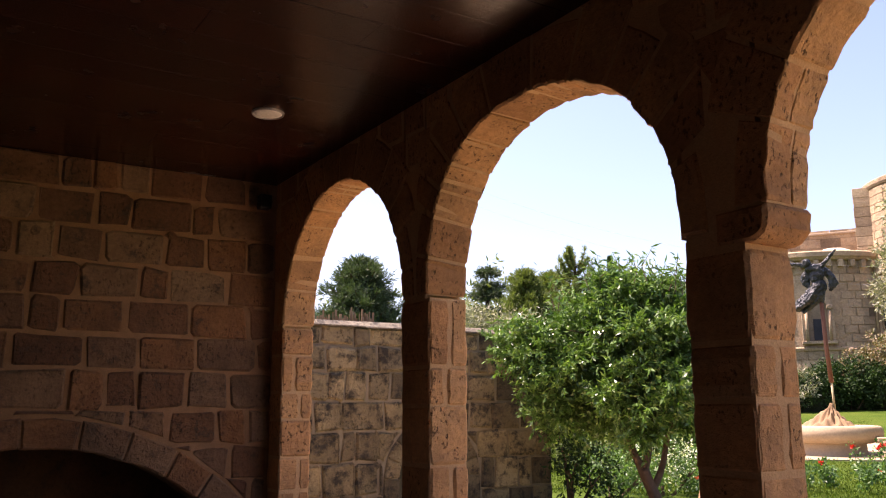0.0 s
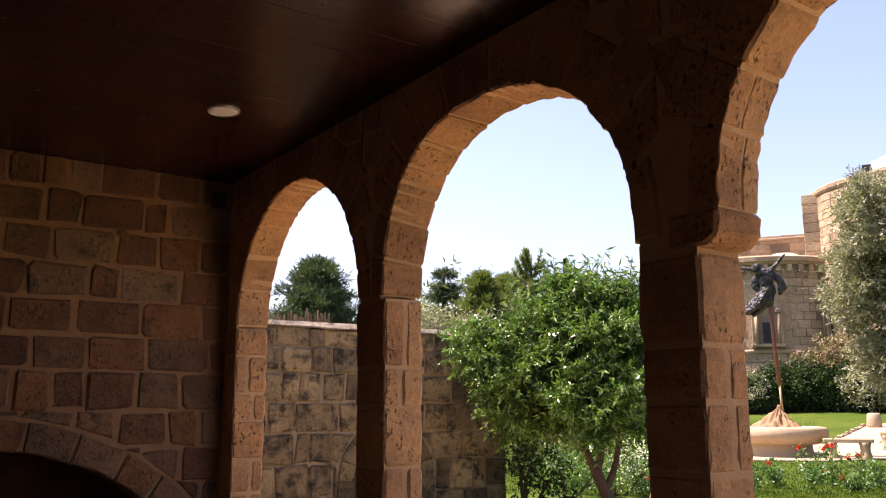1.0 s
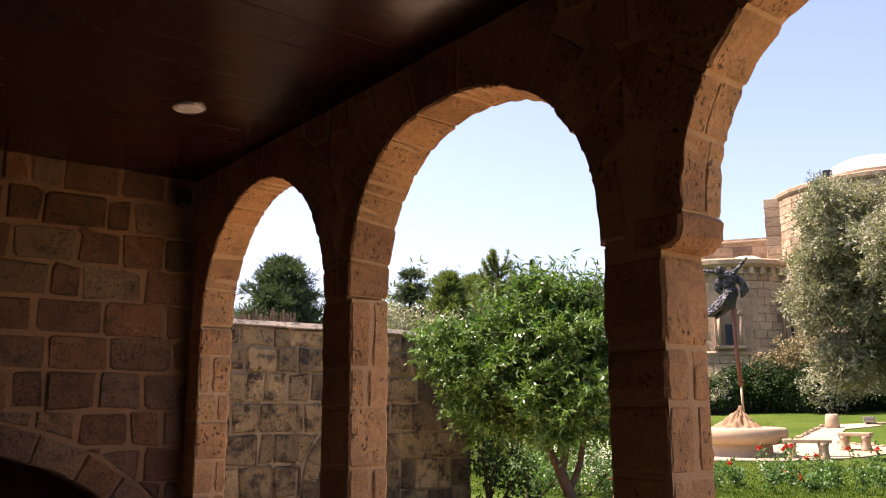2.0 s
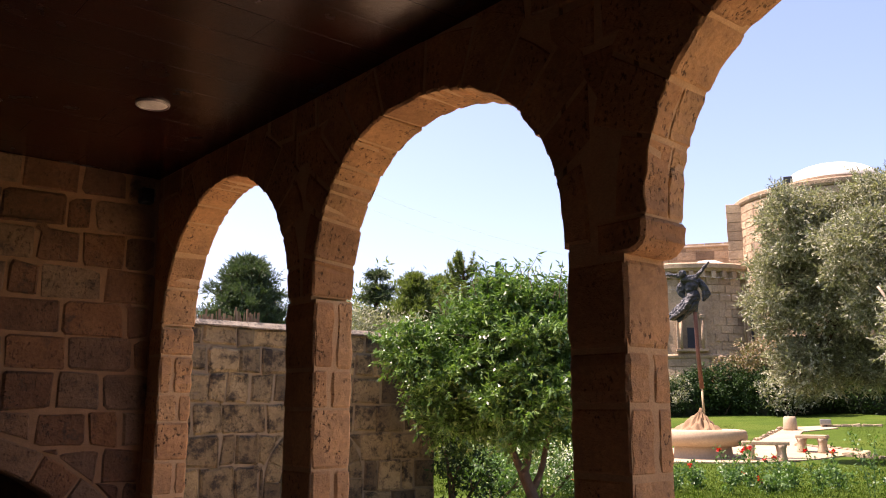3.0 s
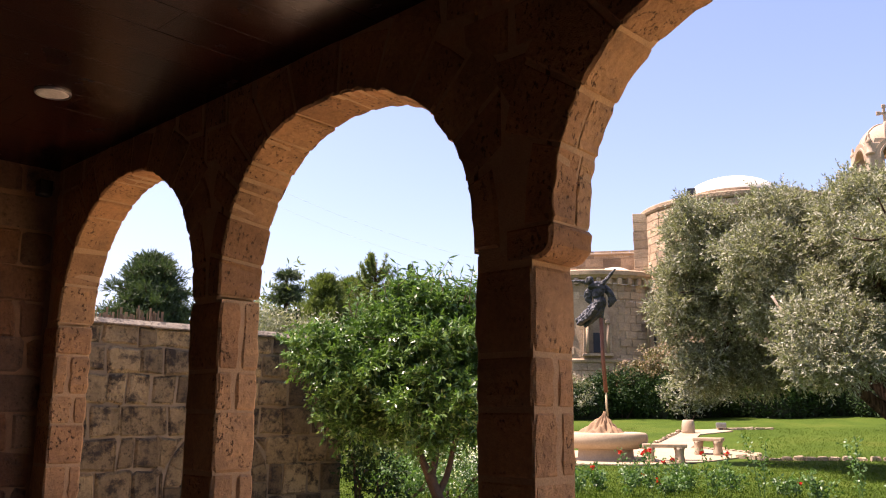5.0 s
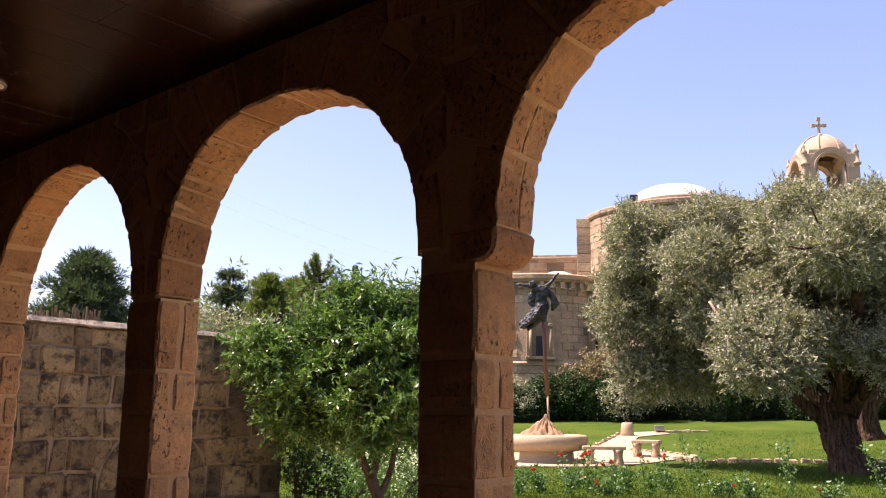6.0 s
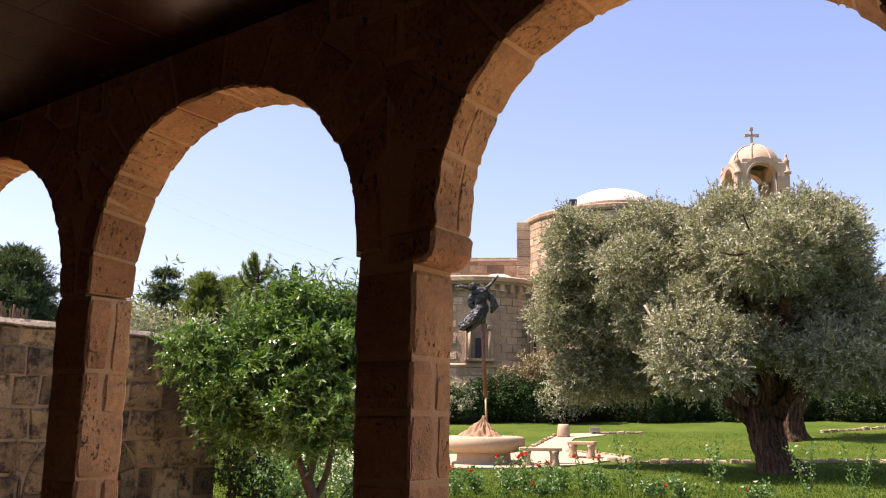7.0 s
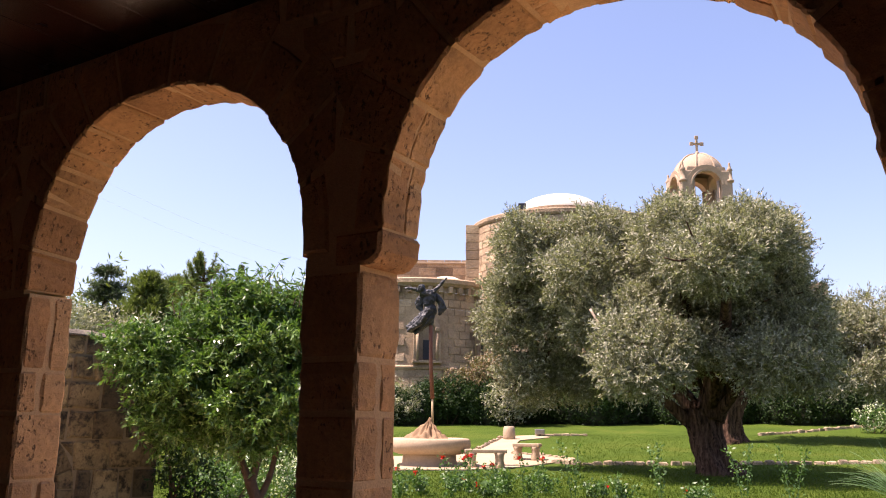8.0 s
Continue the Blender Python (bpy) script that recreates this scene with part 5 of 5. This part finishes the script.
for c, r in bl:
    t = empty("olive_shrub", (c[0], c[1], land(c[0], c[1])), "pale silver-green olive shrub behind the wall", "shrub", "olive shrubs behind the wall")
    part("stem", tube([(0, 0, -0.1), (0, 0, c[2] - land(c[0], c[1]))], [0.06, 0.03], 6), M_BARK_OLIVE, t)
    leaves("crown", lobe_points([((0, 0, c[2] - land(c[0], c[1]) - 0.2), (0.9, 0.9, 1.0))], 220, rg), 0.12, 16, 0.12, 0.035, M_LEAF_OLIVE, t, rg, up=0.3)
# dry reeds showing over the wall
x, y, z = on_land(25.4, 14)
reeds = empty("reed_screen", (x, y, z), "dry brown reed screen standing behind the wall", "screen", rz=-25.4)
vs, fs = [], []
for k in range(90):
    a = -0.55 + 1.1 * k / 90 + rg.uniform(-0.01, 0.01)
    h = 2.84 + 0.05 * math.sin(k * 0.35) + rg.uniform(-0.12, 0.10) - z
    n0 = len(vs)
    for (dx, dy) in ((-0.008, 0), (0.008, 0), (0, 0.012)):
        vs += [(a + dx, dy, -0.1), (a + dx + rg.uniform(-0.02, 0.02), dy, h)]
    fs += [(n0, n0 + 2, n0 + 3, n0 + 1), (n0 + 2, n0 + 4, n0 + 5, n0 + 3), (n0 + 4, n0, n0 + 1, n0 + 5)]
place("reeds", vs, fs, M_REED, reeds)
part("rail", tube([(-0.56, 0.03, 1.6), (0.56, 0.03, 1.6)], [0.015, 0.015], 6), M_BARK, reeds)

# ---- hedge and shrubs before the church ----
rg = np.random.default_rng(51)
hl = []
for az in np.arange(50, 84.5, 0.7):
    d = 37.2 + 0.5 * math.sin(az)
    x, y = polar(az, d)
    h = 0.78 + 0.12 * math.sin(az * 1.7) + (0.18 if 65 < az < 70 else 0)
    hl.append(((x, y, land(x, y) + h), (0.75, 0.75, h + 0.1)))
tagged(leaves("hedge", lobe_points(hl, 6500, rg, 0.6), 0.10, 16, 0.13, 0.06, M_LEAF_HEDGE, None, rg, up=0.2), "dense dark green clipped hedge along the lawn", "hedge", kind="stuff")
# near-black blobs inside the leaves: the hedge's inner shade, put into their colour
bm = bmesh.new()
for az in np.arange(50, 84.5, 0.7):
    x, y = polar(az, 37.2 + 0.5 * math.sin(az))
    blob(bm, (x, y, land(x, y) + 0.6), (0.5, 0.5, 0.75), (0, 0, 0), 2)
tagged(part("hedge_shade_core", bm, plain_mat("hedge_inner_shade", (0.012, 0.016, 0.008), (0.03, 0.035, 0.015), 0.95, 8, 0.8)), "dark twiggy core coloured as the shade inside the hedge", "hedge", kind="stuff")


def shrub(az, d, rows, mat, label, seed, twigs, per, leaf, name="shrub", group="", spread=0.09):
    x, y, z = on_land(az, d)
    t = empty(name, (x, y, z), label, "shrub", group, rz=-az)
    rg = np.random.default_rng(seed)
    for k in range(5):
        c, r = rows[k % len(rows)]
        part("stem", tube([(c[0] * 0.2, c[1] * 0.2, -0.05), (c[0] * 0.7, c[1] * 0.7, c[2] * 0.6), (c[0] + rg.uniform(-0.1, 0.1), c[1], c[2])], [0.025, 0.018, 0.006], 6), M_BARK, t)
    leaves("foliage", lobe_points(rows, twigs, rg, 0.3), spread, per, leaf[0], leaf[1], mat, t, rg, up=0.3)
    return t


shrub(59.6, 37.6, [((0, 0, 1.9), (1.2, 1.0, 1.1)), ((-0.9, 0, 1.3), (1.0, 0.9, 0.9)), ((0.8, 0, 2.4), (0.8, 0.8, 0.8)), ((1.4, 0, 1.4), (0.9, 0.8, 0.9))], M_LEAF_DRY, "reddish-brown dry flowering shrub by the apse", 61, 380, 18, (0.14, 0.07))
shrub(57.6, 37.0, [((0, 0, 1.2), (1.0, 0.9, 0.9)), ((0.8, 0, 1.0), (0.9, 0.8, 0.8))], M_LEAF_HEDGE, "bushy green shrub behind the fountain", 62, 260, 18, (0.15, 0.07))
shrub(54.2, 36.5, [((0, 0, 1.0), (1.2, 0.9, 0.9)), ((-1.2, 0, 0.9), (1.0, 0.8, 0.8))], M_LEAF_OLIVE, "grey-green shrub behind the fountain", 63, 260, 18, (0.15, 0.06))
shrub(61.6, 36.0, [((0, 0, 1.0), (1.1, 0.9, 0.9)), ((1.0, 0, 1.3), (0.9, 0.8, 1.0))], M_LEAF_OLIVE, "grey-green shrub at the foot of the hedge", 64, 300, 18, (0.15, 0.06))
shrub(67.2, 36.6, [((0, 0, 1.3), (1.3, 0.7, 0.7)), ((1.0, 0, 1.4), (0.9, 0.6, 0.6))], M_LEAF_ROSE, "bright fresh green bush in the hedge", 65, 260, 18, (0.15, 0.08))
x = shrub(83.8, 33.6, [((0, 0, 0.5), (0.6, 0.5, 0.45)), ((0.6, 0, 0.4), (0.5, 0.5, 0.4))], M_LEAF_ROSE, "low white-flowering shrub at the path edge", 66, 130, 14, (0.09, 0.05))
leaves("blossom", lobe_points([((0, 0, 0.55), (0.62, 0.55, 0.46)), ((0.6, 0, 0.45), (0.5, 0.5, 0.4))], 120, rg, 0.85), 0.03, 4, 0.06, 0.06, M_PETAL_WHITE, x, rg, label="small white blossoms")

# shrubs beyond the peach tree
x = shrub(46.3, 12.0, [((0, 0, 0.42), (0.42, 0.4, 0.36)), ((0.45, 0, 0.36), (0.4, 0.35, 0.3)), ((-0.4, 0, 0.3), (0.35, 0.3, 0.28))], M_LEAF_ROSE, "white-flowering bush beneath the peach tree", 71, 170, 14, (0.05, 0.028), spread=0.05)
leaves("blossom", lobe_points([((0, 0, 0.45), (0.44, 0.42, 0.38)), ((0.45, 0, 0.4), (0.4, 0.36, 0.32))], 240, rg, 0.8), 0.015, 4, 0.03, 0.03, M_PETAL_WHITE, x, rg, label="small white blossoms")
shrub(40.6, 10.2, [((0, 0, 0.55), (0.3, 0.3, 0.5)), ((0.3, 0, 0.4), (0.3, 0.3, 0.35)), ((-0.1, 0, 0.9), (0.25, 0.25, 0.3))], M_LEAF_HEDGE, "thin leafy shrub at the end of the wall", 72, 110, 12, (0.07, 0.03), spread=0.06)
shrub(43.0, 11.5, [((0, 0, 0.35), (0.45, 0.3, 0.35)), ((0.4, 0, 0.25), (0.35, 0.3, 0.25))], M_LEAF_ROSE, "low green shrub behind the peach tree", 73, 110, 12, (0.06, 0.03), spread=0.06)
shrub(42.0, 16.0, [((0, 0, 0.5), (0.7, 0.5, 0.5)), ((0.9, 0, 0.45), (0.6, 0.5, 0.45)), ((-0.7, 0, 0.6), (0.6, 0.5, 0.6))], M_LEAF_LIGHT, "rounded green shrub on the lawn", 74, 260, 14, (0.09, 0.04))
shrub(47.5, 18.0, [((0, 0, 0.6), (0.8, 0.5, 0.6)), ((-1.2, 0, 0.5), (0.7, 0.5, 0.5))], M_LEAF_HEDGE, "dark green shrub on the lawn", 75, 260, 14, (0.09, 0.045))


# ---- roses ----
def rose_bush(seed, height, stems, blooms):
    rg = np.random.default_rng(seed)
    t = empty("rose_bush", (0, 0, -50), "tall thin rose bush with red blooms", "rose", "rose bushes on the lawn edge")
    tips, cs = [], []
    for k in range(stems):
        h = height * rg.uniform(0.55, 1.05)
        w = rg.uniform(0, 6.28)
        r = rg.uniform(0.05, 0.28)
        line = smooth_line([(0.03 * math.cos(w), 0.03 * math.sin(w), -0.05), (r * 0.5 * math.cos(w), r * 0.5 * math.sin(w), h * 0.5), (r * math.cos(w), r * math.sin(w), h)], 6)
        part("stem", tube(line, list(np.linspace(0.008, 0.003, len(line))), 5), M_LEAF_ROSE, t)
        cs += [tuple(v) for v in line[3:]]
        tips.append(line[-1])
    leaves("foliage", np.array(cs), 0.045, 7, 0.06, 0.034, M_LEAF_ROSE, t, rg, up=0.2)
    for k in range(min(blooms, stems)):
        p = np.array([tips[k]])
        leaves("bloom", p, 0.010, 22, 0.036, 0.036, M_PETAL_RED, t, rg, up=0.5, label="bright red rose bloom")
    return t


protos = [rose_bush(81, 0.50, 4, 2), rose_bush(82, 0.58, 4, 2), rose_bush(83, 0.38, 5, 0), rose_bush(84, 0.85, 2, 0), rose_bush(85, 0.34, 6, 1)]
spots = [(54.6, 13.1, 0), (56.2, 13.6, 2), (57.8, 13.0, 1), (59.2, 13.8, 1), (60.4, 13.2, 4), (61.6, 13.9, 2), (62.9, 13.2, 1), (64.2, 14.1, 2), (66.0, 13.4, 3), (67.6, 13.6, 4), (69.2, 13.0, 2), (71.5, 13.4, 3), (73.5, 13.1, 4), (76.5, 13.6, 3), (79.2, 13.4, 3), (52.8, 13.4, 1), (48.0, 12.6, 4), (44.4, 13.0, 0), (58.4, 14.6, 4), (61.0, 15.0, 0), (50.2, 13.0, 4)]
used = set()
for az, d, k in spots:
    x, y, z = on_land(az, d)
    m = pose(x, y, z, 0, 0, (az * 77) % 360)
    if k in used:
        copy_thing(protos[k], m)
    else:
        used.add(k)
        protos[k].matrix_basis = m

# arching ornamental grass at the lawn edge
x, y, z = on_land(85.6, 13.0)
og = empty("ornamental_grass", (x, y, z), "clump of long arching pale green grass blades", "grass")
vs, fs = [], []
for k in range(170):
    w, ln, lean = rg.uniform(0, 6.28), rg.uniform(0.8, 1.35), rg.uniform(0.3, 1.0)
    n0 = len(vs)
    for j in range(7):
        s = j / 6
        r = ln * s * lean
        zz = ln * (s - 0.62 * lean * s * s)
        wd = 0.010 * (1 - s) + 0.001
        vs += [(r * math.cos(w) - wd * math.sin(w), r * math.sin(w) + wd * math.cos(w), zz), (r * math.cos(w) + wd * math.sin(w), r * math.sin(w) - wd * math.cos(w), zz + 0.004)]
    fs += [(n0 + 2 * j, n0 + 2 * j + 1, n0 + 2 * j + 3, n0 + 2 * j + 2) for j in range(6)]
place("blades", vs, fs, M_LEAF_ROSE, og)

# terracotta jar outside the pier
x, y, z = on_land(50.4, 6.0)
jar = part("terracotta_jar", lathe([(0.001, 0), (0.13, 0), (0.15, 0.04), (0.21, 0.25), (0.23, 0.5), (0.19, 0.72), (0.13, 0.80), (0.16, 0.86), (0.15, 0.88), (0.11, 0.80), (0.001, 0.7)], 28), M_POT, smooth=True)
jar.matrix_basis = pose(x, y, z)
tagged(jar, "tall brown terracotta jar standing outside the arcade", "jar")

# overhead cables
for k, (a, b) in enumerate(((((34, 30), 9.3), ((62, 30), 5.6)), (((33, 30), 8.9), ((62, 30), 5.0)))):
    p0, p1 = Vector((*polar(*a[0]), a[1])), Vector((*polar(*b[0]), b[1]))
    line = [p0.lerp(p1, s) - Vector((0, 0, 0.8 * 4 * s * (1 - s))) for s in np.linspace(0, 1, 16)]
    c = part("overhead_cable", tube(line, [0.002] * 16, 5), M_CABLE)
    tagged(c, "thin overhead cable crossing the sky", "cable", "overhead cables")

# grass blades over the lawn
rg = np.random.default_rng(91)
n = 90000
az = rg.uniform(36, 92, n)
dd = 12.0 + 20 * rg.uniform(0, 1, n) ** 1.3
pp = np.array([on_land(a, d) for a, d in zip(az, dd)])
keep = np.array([not (51 < a < 66.2 and 20.0 < d < 25.6) and not (58.5 < a < 64.8 and 25 < d < 32) for a, d in zip(az, dd)])
tagged(leaves("lawn_grass", pp[keep], 0.03, 2, 0.042, 0.013, M_GRASS, None, rg, up=2.2), "short mown grass blades", "grass", kind="stuff")

# ---- masonry, block by block ----
# end wall
rw = random.Random(17)


def to_back(a, b, depth):
    return (a, -depth, b)


z = 0.0
for h in (0.28, 0.27, 0.27, 0.25, 0.27, 0.29, 0.255, 0.265, 0.26, 0.275, 0.27, 0.27):
    x = -2.3 + rw.uniform(-0.2, 0)
    while x < X0:
        w = rw.choice((0.20, 0.24, 0.30, 0.34, 0.40, 0.46)) * rw.uniform(0.92, 1.08)
        if X0 - x - w < 0.12:
            w = X0 - x
        zt = min(z + h, TOP + 0.02)
        p = rounded_rect(x, z, x + w, zt, 0.03, rw)
        # clear the recess and its ring of voussoirs
        cxm, czm = x + w / 2 - NX, z + h / 2 - NZ
        if z + h > niche_top(NX + NW) - 0.1 or abs(x + w / 2 - NX) > NW:
            dist = math.hypot(cxm, czm)
            ux, uz = cxm / dist, czm / dist
            rr = NR + 0.235
            if abs(cxm) < NW + 0.55 and z < 1.5:
                p = clip_half(p, NX + ux * rr, NZ + uz * rr, ux, uz)
        else:
            p = []
        if len(p) > 2:
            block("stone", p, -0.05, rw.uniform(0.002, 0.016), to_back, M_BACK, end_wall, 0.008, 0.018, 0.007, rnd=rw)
        x += w
    z += h
    if z >= TOP:
        break
a = math.pi / 2 - 0.93
while a < math.pi / 2 + 0.93:
    da = rw.uniform(0.135, 0.2)
    pts = []
    for aa in (a, a + da / 2, a + da):
        pts.append((NX + NR * math.cos(aa), NZ + NR * math.sin(aa)))
    for aa in (a + da, a + da / 2, a):
        pts.append((NX + (NR + 0.225) * math.cos(aa), NZ + (NR + 0.225) * math.sin(aa)))
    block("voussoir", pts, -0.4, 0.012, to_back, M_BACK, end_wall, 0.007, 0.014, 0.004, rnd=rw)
    a += da

# arcade: voussoirs, piers, spandrels
ra = random.Random(23)


def to_arcade(a, b, depth):
    return (depth, a, b)


def voussoir(front, back, x0, x1, bevel):
    """A wedge stone whose outline changes from the inner to the outer face."""
    if poly_area(front) < 0:
        front, back = front[::-1], back[::-1]
    pf, pb = inset(front, 0.009), inset(back, 0.009)
    rings = [(inset(pf, bevel), x0), (pf, x0 + bevel), (pb, x1 - bevel), (inset(pb, bevel), x1)]
    n = len(pf)
    bm = bmesh.new()
    vs = [[bm.verts.new((x + ra.uniform(-0.002, 0.002), v[0], v[1])) for v in pts] for pts, x in rings]
    for a, c in zip(vs, vs[1:]):
        for k in range(n):
            bm.faces.new((a[k], a[(k + 1) % n], c[(k + 1) % n], c[k]))
    bm.faces.new(vs[0][::-1])
    bm.faces.new(vs[-1])
    return part("voussoir", bm, M_SAND, arcade)


for fr, ba in ARCHES:
    cy, r = fr[0], fr[1]
    n = 13 if r > 0.9 else 11
    cuts = [0.0]
    for k in range(n):
        cuts.append(cuts[-1] + ra.uniform(0.75, 1.25))
    cuts = [c / cuts[-1] * math.pi for c in cuts]
    mids = [(p0 + p1) / 2 for p0, p1 in PIERS if p0 < BACK - 0.3]
    lo, hi = max([m for m in mids if m < cy]), min([m for m in mids if m > cy] + [BACK - 0.004])
    for k in range(n):
        a0, a1 = cuts[k], cuts[k + 1]
        ext = EXT * ra.uniform(0.82, 1.15)
        if a0 < 0.25 or a1 > math.pi - 0.25:
            ext = 0.15
        push = ra.uniform(-0.017, -0.007)
        polys = []
        for arch in (fr, ba):
            steps = [0, 0.07, 0.22, 0.38, 0.54, 0.70, 0.85, 0.94, 1]
            pts = []
            for q in steps:
                worn = ra.uniform(-0.003, 0.006) + (0.010 if q in (0, 1) else 0) + (ra.random() < 0.12) * 0.010
                pts.append(intrados(arch, a0 + (a1 - a0) * q, push + worn))
            out = [intrados(arch, t, ext) for t in (a1, (a0 + a1) / 2, a0)]
            polys.append([(min(hi, max(lo, y)), min(TOP + 0.03, z)) for y, z in pts + out])
        if ra.random() < 0.25:
            s = ra.uniform(0.4, 0.6) * TH
            half = [((a[0] + b[0]) / 2, (a[1] + b[1]) / 2) for a, b in zip(*polys)]
            voussoir(polys[0], half, -0.004, s - 0.004, 0.005)
            voussoir(half, polys[1], s + 0.004, TH + 0.006, 0.005)
        else:
            voussoir(*polys, -0.004 - ra.uniform(0, 0.004), TH + ra.uniform(0.0, 0.012), 0.012)


def pier_stone(y0, y1, x0, x1, z0, z1):
    """A squared block with worn arrises and uneven sides."""
    bm = bmesh.new()
    rows = []
    for q in (0, 0.05, 0.25, 0.5, 0.75, 0.95, 1):
        d = 0.010 if q in (0, 1) else (0.002 if q in (0.05, 0.95) else ra.uniform(-0.005, 0.003))
        c = 0.012 + ra.uniform(-0.004, 0.008)
        a0, a1, b0, b1 = x0 + d, x1 - d, y0 + d + ra.uniform(-0.002, 0.003), y1 - d + ra.uniform(-0.003, 0.002)
        plan = ((a0 + c, b0), (a1 - c, b0), (a1, b0 + c), (a1, b1 - c), (a1 - c, b1), (a0 + c, b1), (a0, b1 - c), (a0, b0 + c))
        rows.append([bm.verts.new((x, y, z0 + (z1 - z0) * q)) for x, y in plan])
    for a, c in zip(rows, rows[1:]):
        for k in range(8):
            bm.faces.new((a[k], a[(k + 1) % 8], c[(k + 1) % 8], c[k]))
    bm.faces.new(rows[0][::-1])
    bm.faces.new(rows[-1])
    return part("pier_stone", bm, M_SAND, arcade)


for py0, py1 in PIERS:
    z = -0.1
    k = 0
    top = 1.915 if -1 < py0 < 2.5 else 1.97
    while z < top - 0.02:
        h = ra.uniform(0.20, 0.33)
        if top - z - h < 0.14:
            h = top - z
        y0, y1 = py0 - 0.004 + ra.uniform(-0.004, 0.003), min(py1 + 0.004 + ra.uniform(-0.003, 0.004), BACK - 0.003)
        if k % 3 != 1:
            s = ra.uniform(0.42, 0.62) * TH
            pier_stone(y0, y1, -0.003, s - 0.008, z + 0.007, z + h - 0.007)
            pier_stone(y0, y1, s + 0.008, TH + 0.004, z + 0.007, z + h - 0.007)
        else:
            pier_stone(y0, y1, -0.003, TH + 0.006, z + 0.007, z + h - 0.007)
        z += h
        k += 1

# corbel imposts of the third arch, rounded below
for y0, s in ((1.935, -1), (0.04, 1)):
    pts = [(y0 - s * 0.14, 1.918), (y0 + s * 0.03, 1.918)] + [(y0 + s * (0.03 + 0.075 * math.sin(w)), 2.0 - 0.078 * math.cos(w)) for w in (0.4, 0.8, 1.2, 1.57)] + [(y0 + s * 0.108, 2.04), (y0 + s * 0.098, 2.066), (y0 - s * 0.14, 2.066)]
    voussoir(pts, [(y + ra.uniform(-0.006, 0.006), z) for y, z in pts], -0.006, TH + 0.012, 0.014)
# spandrel stones on the inner face
for row, (z0, h) in enumerate(((2.28, 0.24), (2.52, 0.26), (2.78, 0.22), (3.00, 0.20))):
    y = -4.9
    while y < BACK - 0.02:
        w = min(ra.uniform(0.22, 0.42), BACK - y)
        p = [(y, z0), (y + w * 0.96, z0 + ra.uniform(-0.02, 0.02)), (y + w, z0 + h), (y + ra.uniform(0, 0.03), z0 + h)]
        for (cy, r, sz, *_), _ in ARCHES:
            if len(p) < 3:
                break
            mx, mz = sum(q[0] for q in p) / len(p) - cy, sum(q[1] for q in p) / len(p) - sz
            dist = math.hypot(mx, mz)
            rr = r + EXT * 0.95
            if dist < rr + 0.35 and dist > 0.01:
                p = clip_half(p, cy + mx / dist * rr, sz + mz / dist * rr, mx / dist, mz / dist) if dist > r * 0.9 else []
        if len(p) > 2 and abs(poly_area(p)) > 0.014:
            block("spandrel_stone", p, 0.06, -0.003, to_arcade, M_SAND, arcade, 0.010, 0.012, 0.004, False, ra)
        y += w
# the pier line goes on behind the camera as a plain wall
bm = box_bm((-0.001, -6.0, -0.1), (TH + 0.001, -4.93, TOP + 0.2))
part("plain_run", bm, M_SAND, arcade)

# garden wall stones
rg2 = random.Random(31)


def to_front(a, b, depth):
    return (a, -depth, b)


z = -0.12
for h in (0.30, 0.29, 0.33, 0.31, 0.31, 0.30, 0.26, 0.25):
    if z > WZ - 0.1:
        break
    if z + h > WZ - 0.1:
        h = WZ - 0.02 - z
    x = WX0 + rg2.uniform(-0.1, 0)
    while x < WX1 - 0.02:
        w = rg2.choice((0.18, 0.25, 0.32, 0.40, 0.48)) * rg2.uniform(0.9, 1.1)
        if WX1 - x - w < 0.12:
            w = WX1 - x
        p = rounded_rect(x, z, x + w, z + h, 0.022, rg2)
        mx, mz = x + w / 2 - DX, max(z + h / 2 - DS, 0.0)
        dist = math.hypot(mx, mz)
        rr = DR + 0.20
        if dist < rr + 0.3 and z < DS + 0.75:
            p = clip_half(p, DX + mx / dist * rr, DS + mz / dist * rr, mx / dist, mz / dist) if dist > 0.3 else []
        if len(p) > 2:
            end = x + w > WX1 - 0.01
            block("stone", p, -0.5 if end else -0.06, rg2.uniform(0.0, 0.018), to_front, M_LIME, gw, 0.010, 0.02, 0.008, rnd=rg2)
        x += w
    z += h
a = 0.0
while a < math.pi - 0.05:
    da = math.pi / 9
    pts = [(DX + DR * math.cos(t), DS + DR * math.sin(t)) for t in (a, a + da / 2, a + da)] + [(DX + (DR + 0.19) * math.cos(t), DS + (DR + 0.19) * math.sin(t)) for t in (a + da, a + da / 2, a)]
    block("voussoir", pts, -0.3, 0.014, to_front, M_LIME, gw, 0.006, 0.012, 0.004, rnd=rg2)
    a += da
for s in (-1, 1):
    for k in range(3):
        x0, x1 = sorted((DX + s * DR, DX + s * (DR + 0.19)))
        block("jamb_stone", [(x0, -0.12 + k * 0.245), (x1, -0.12 + k * 0.245), (x1, 0.125 + k * 0.245), (x0, 0.125 + k * 0.245)], -0.3, 0.012, to_front, M_LIME, gw, 0.005, 0.012, 0.004, rnd=rg2)
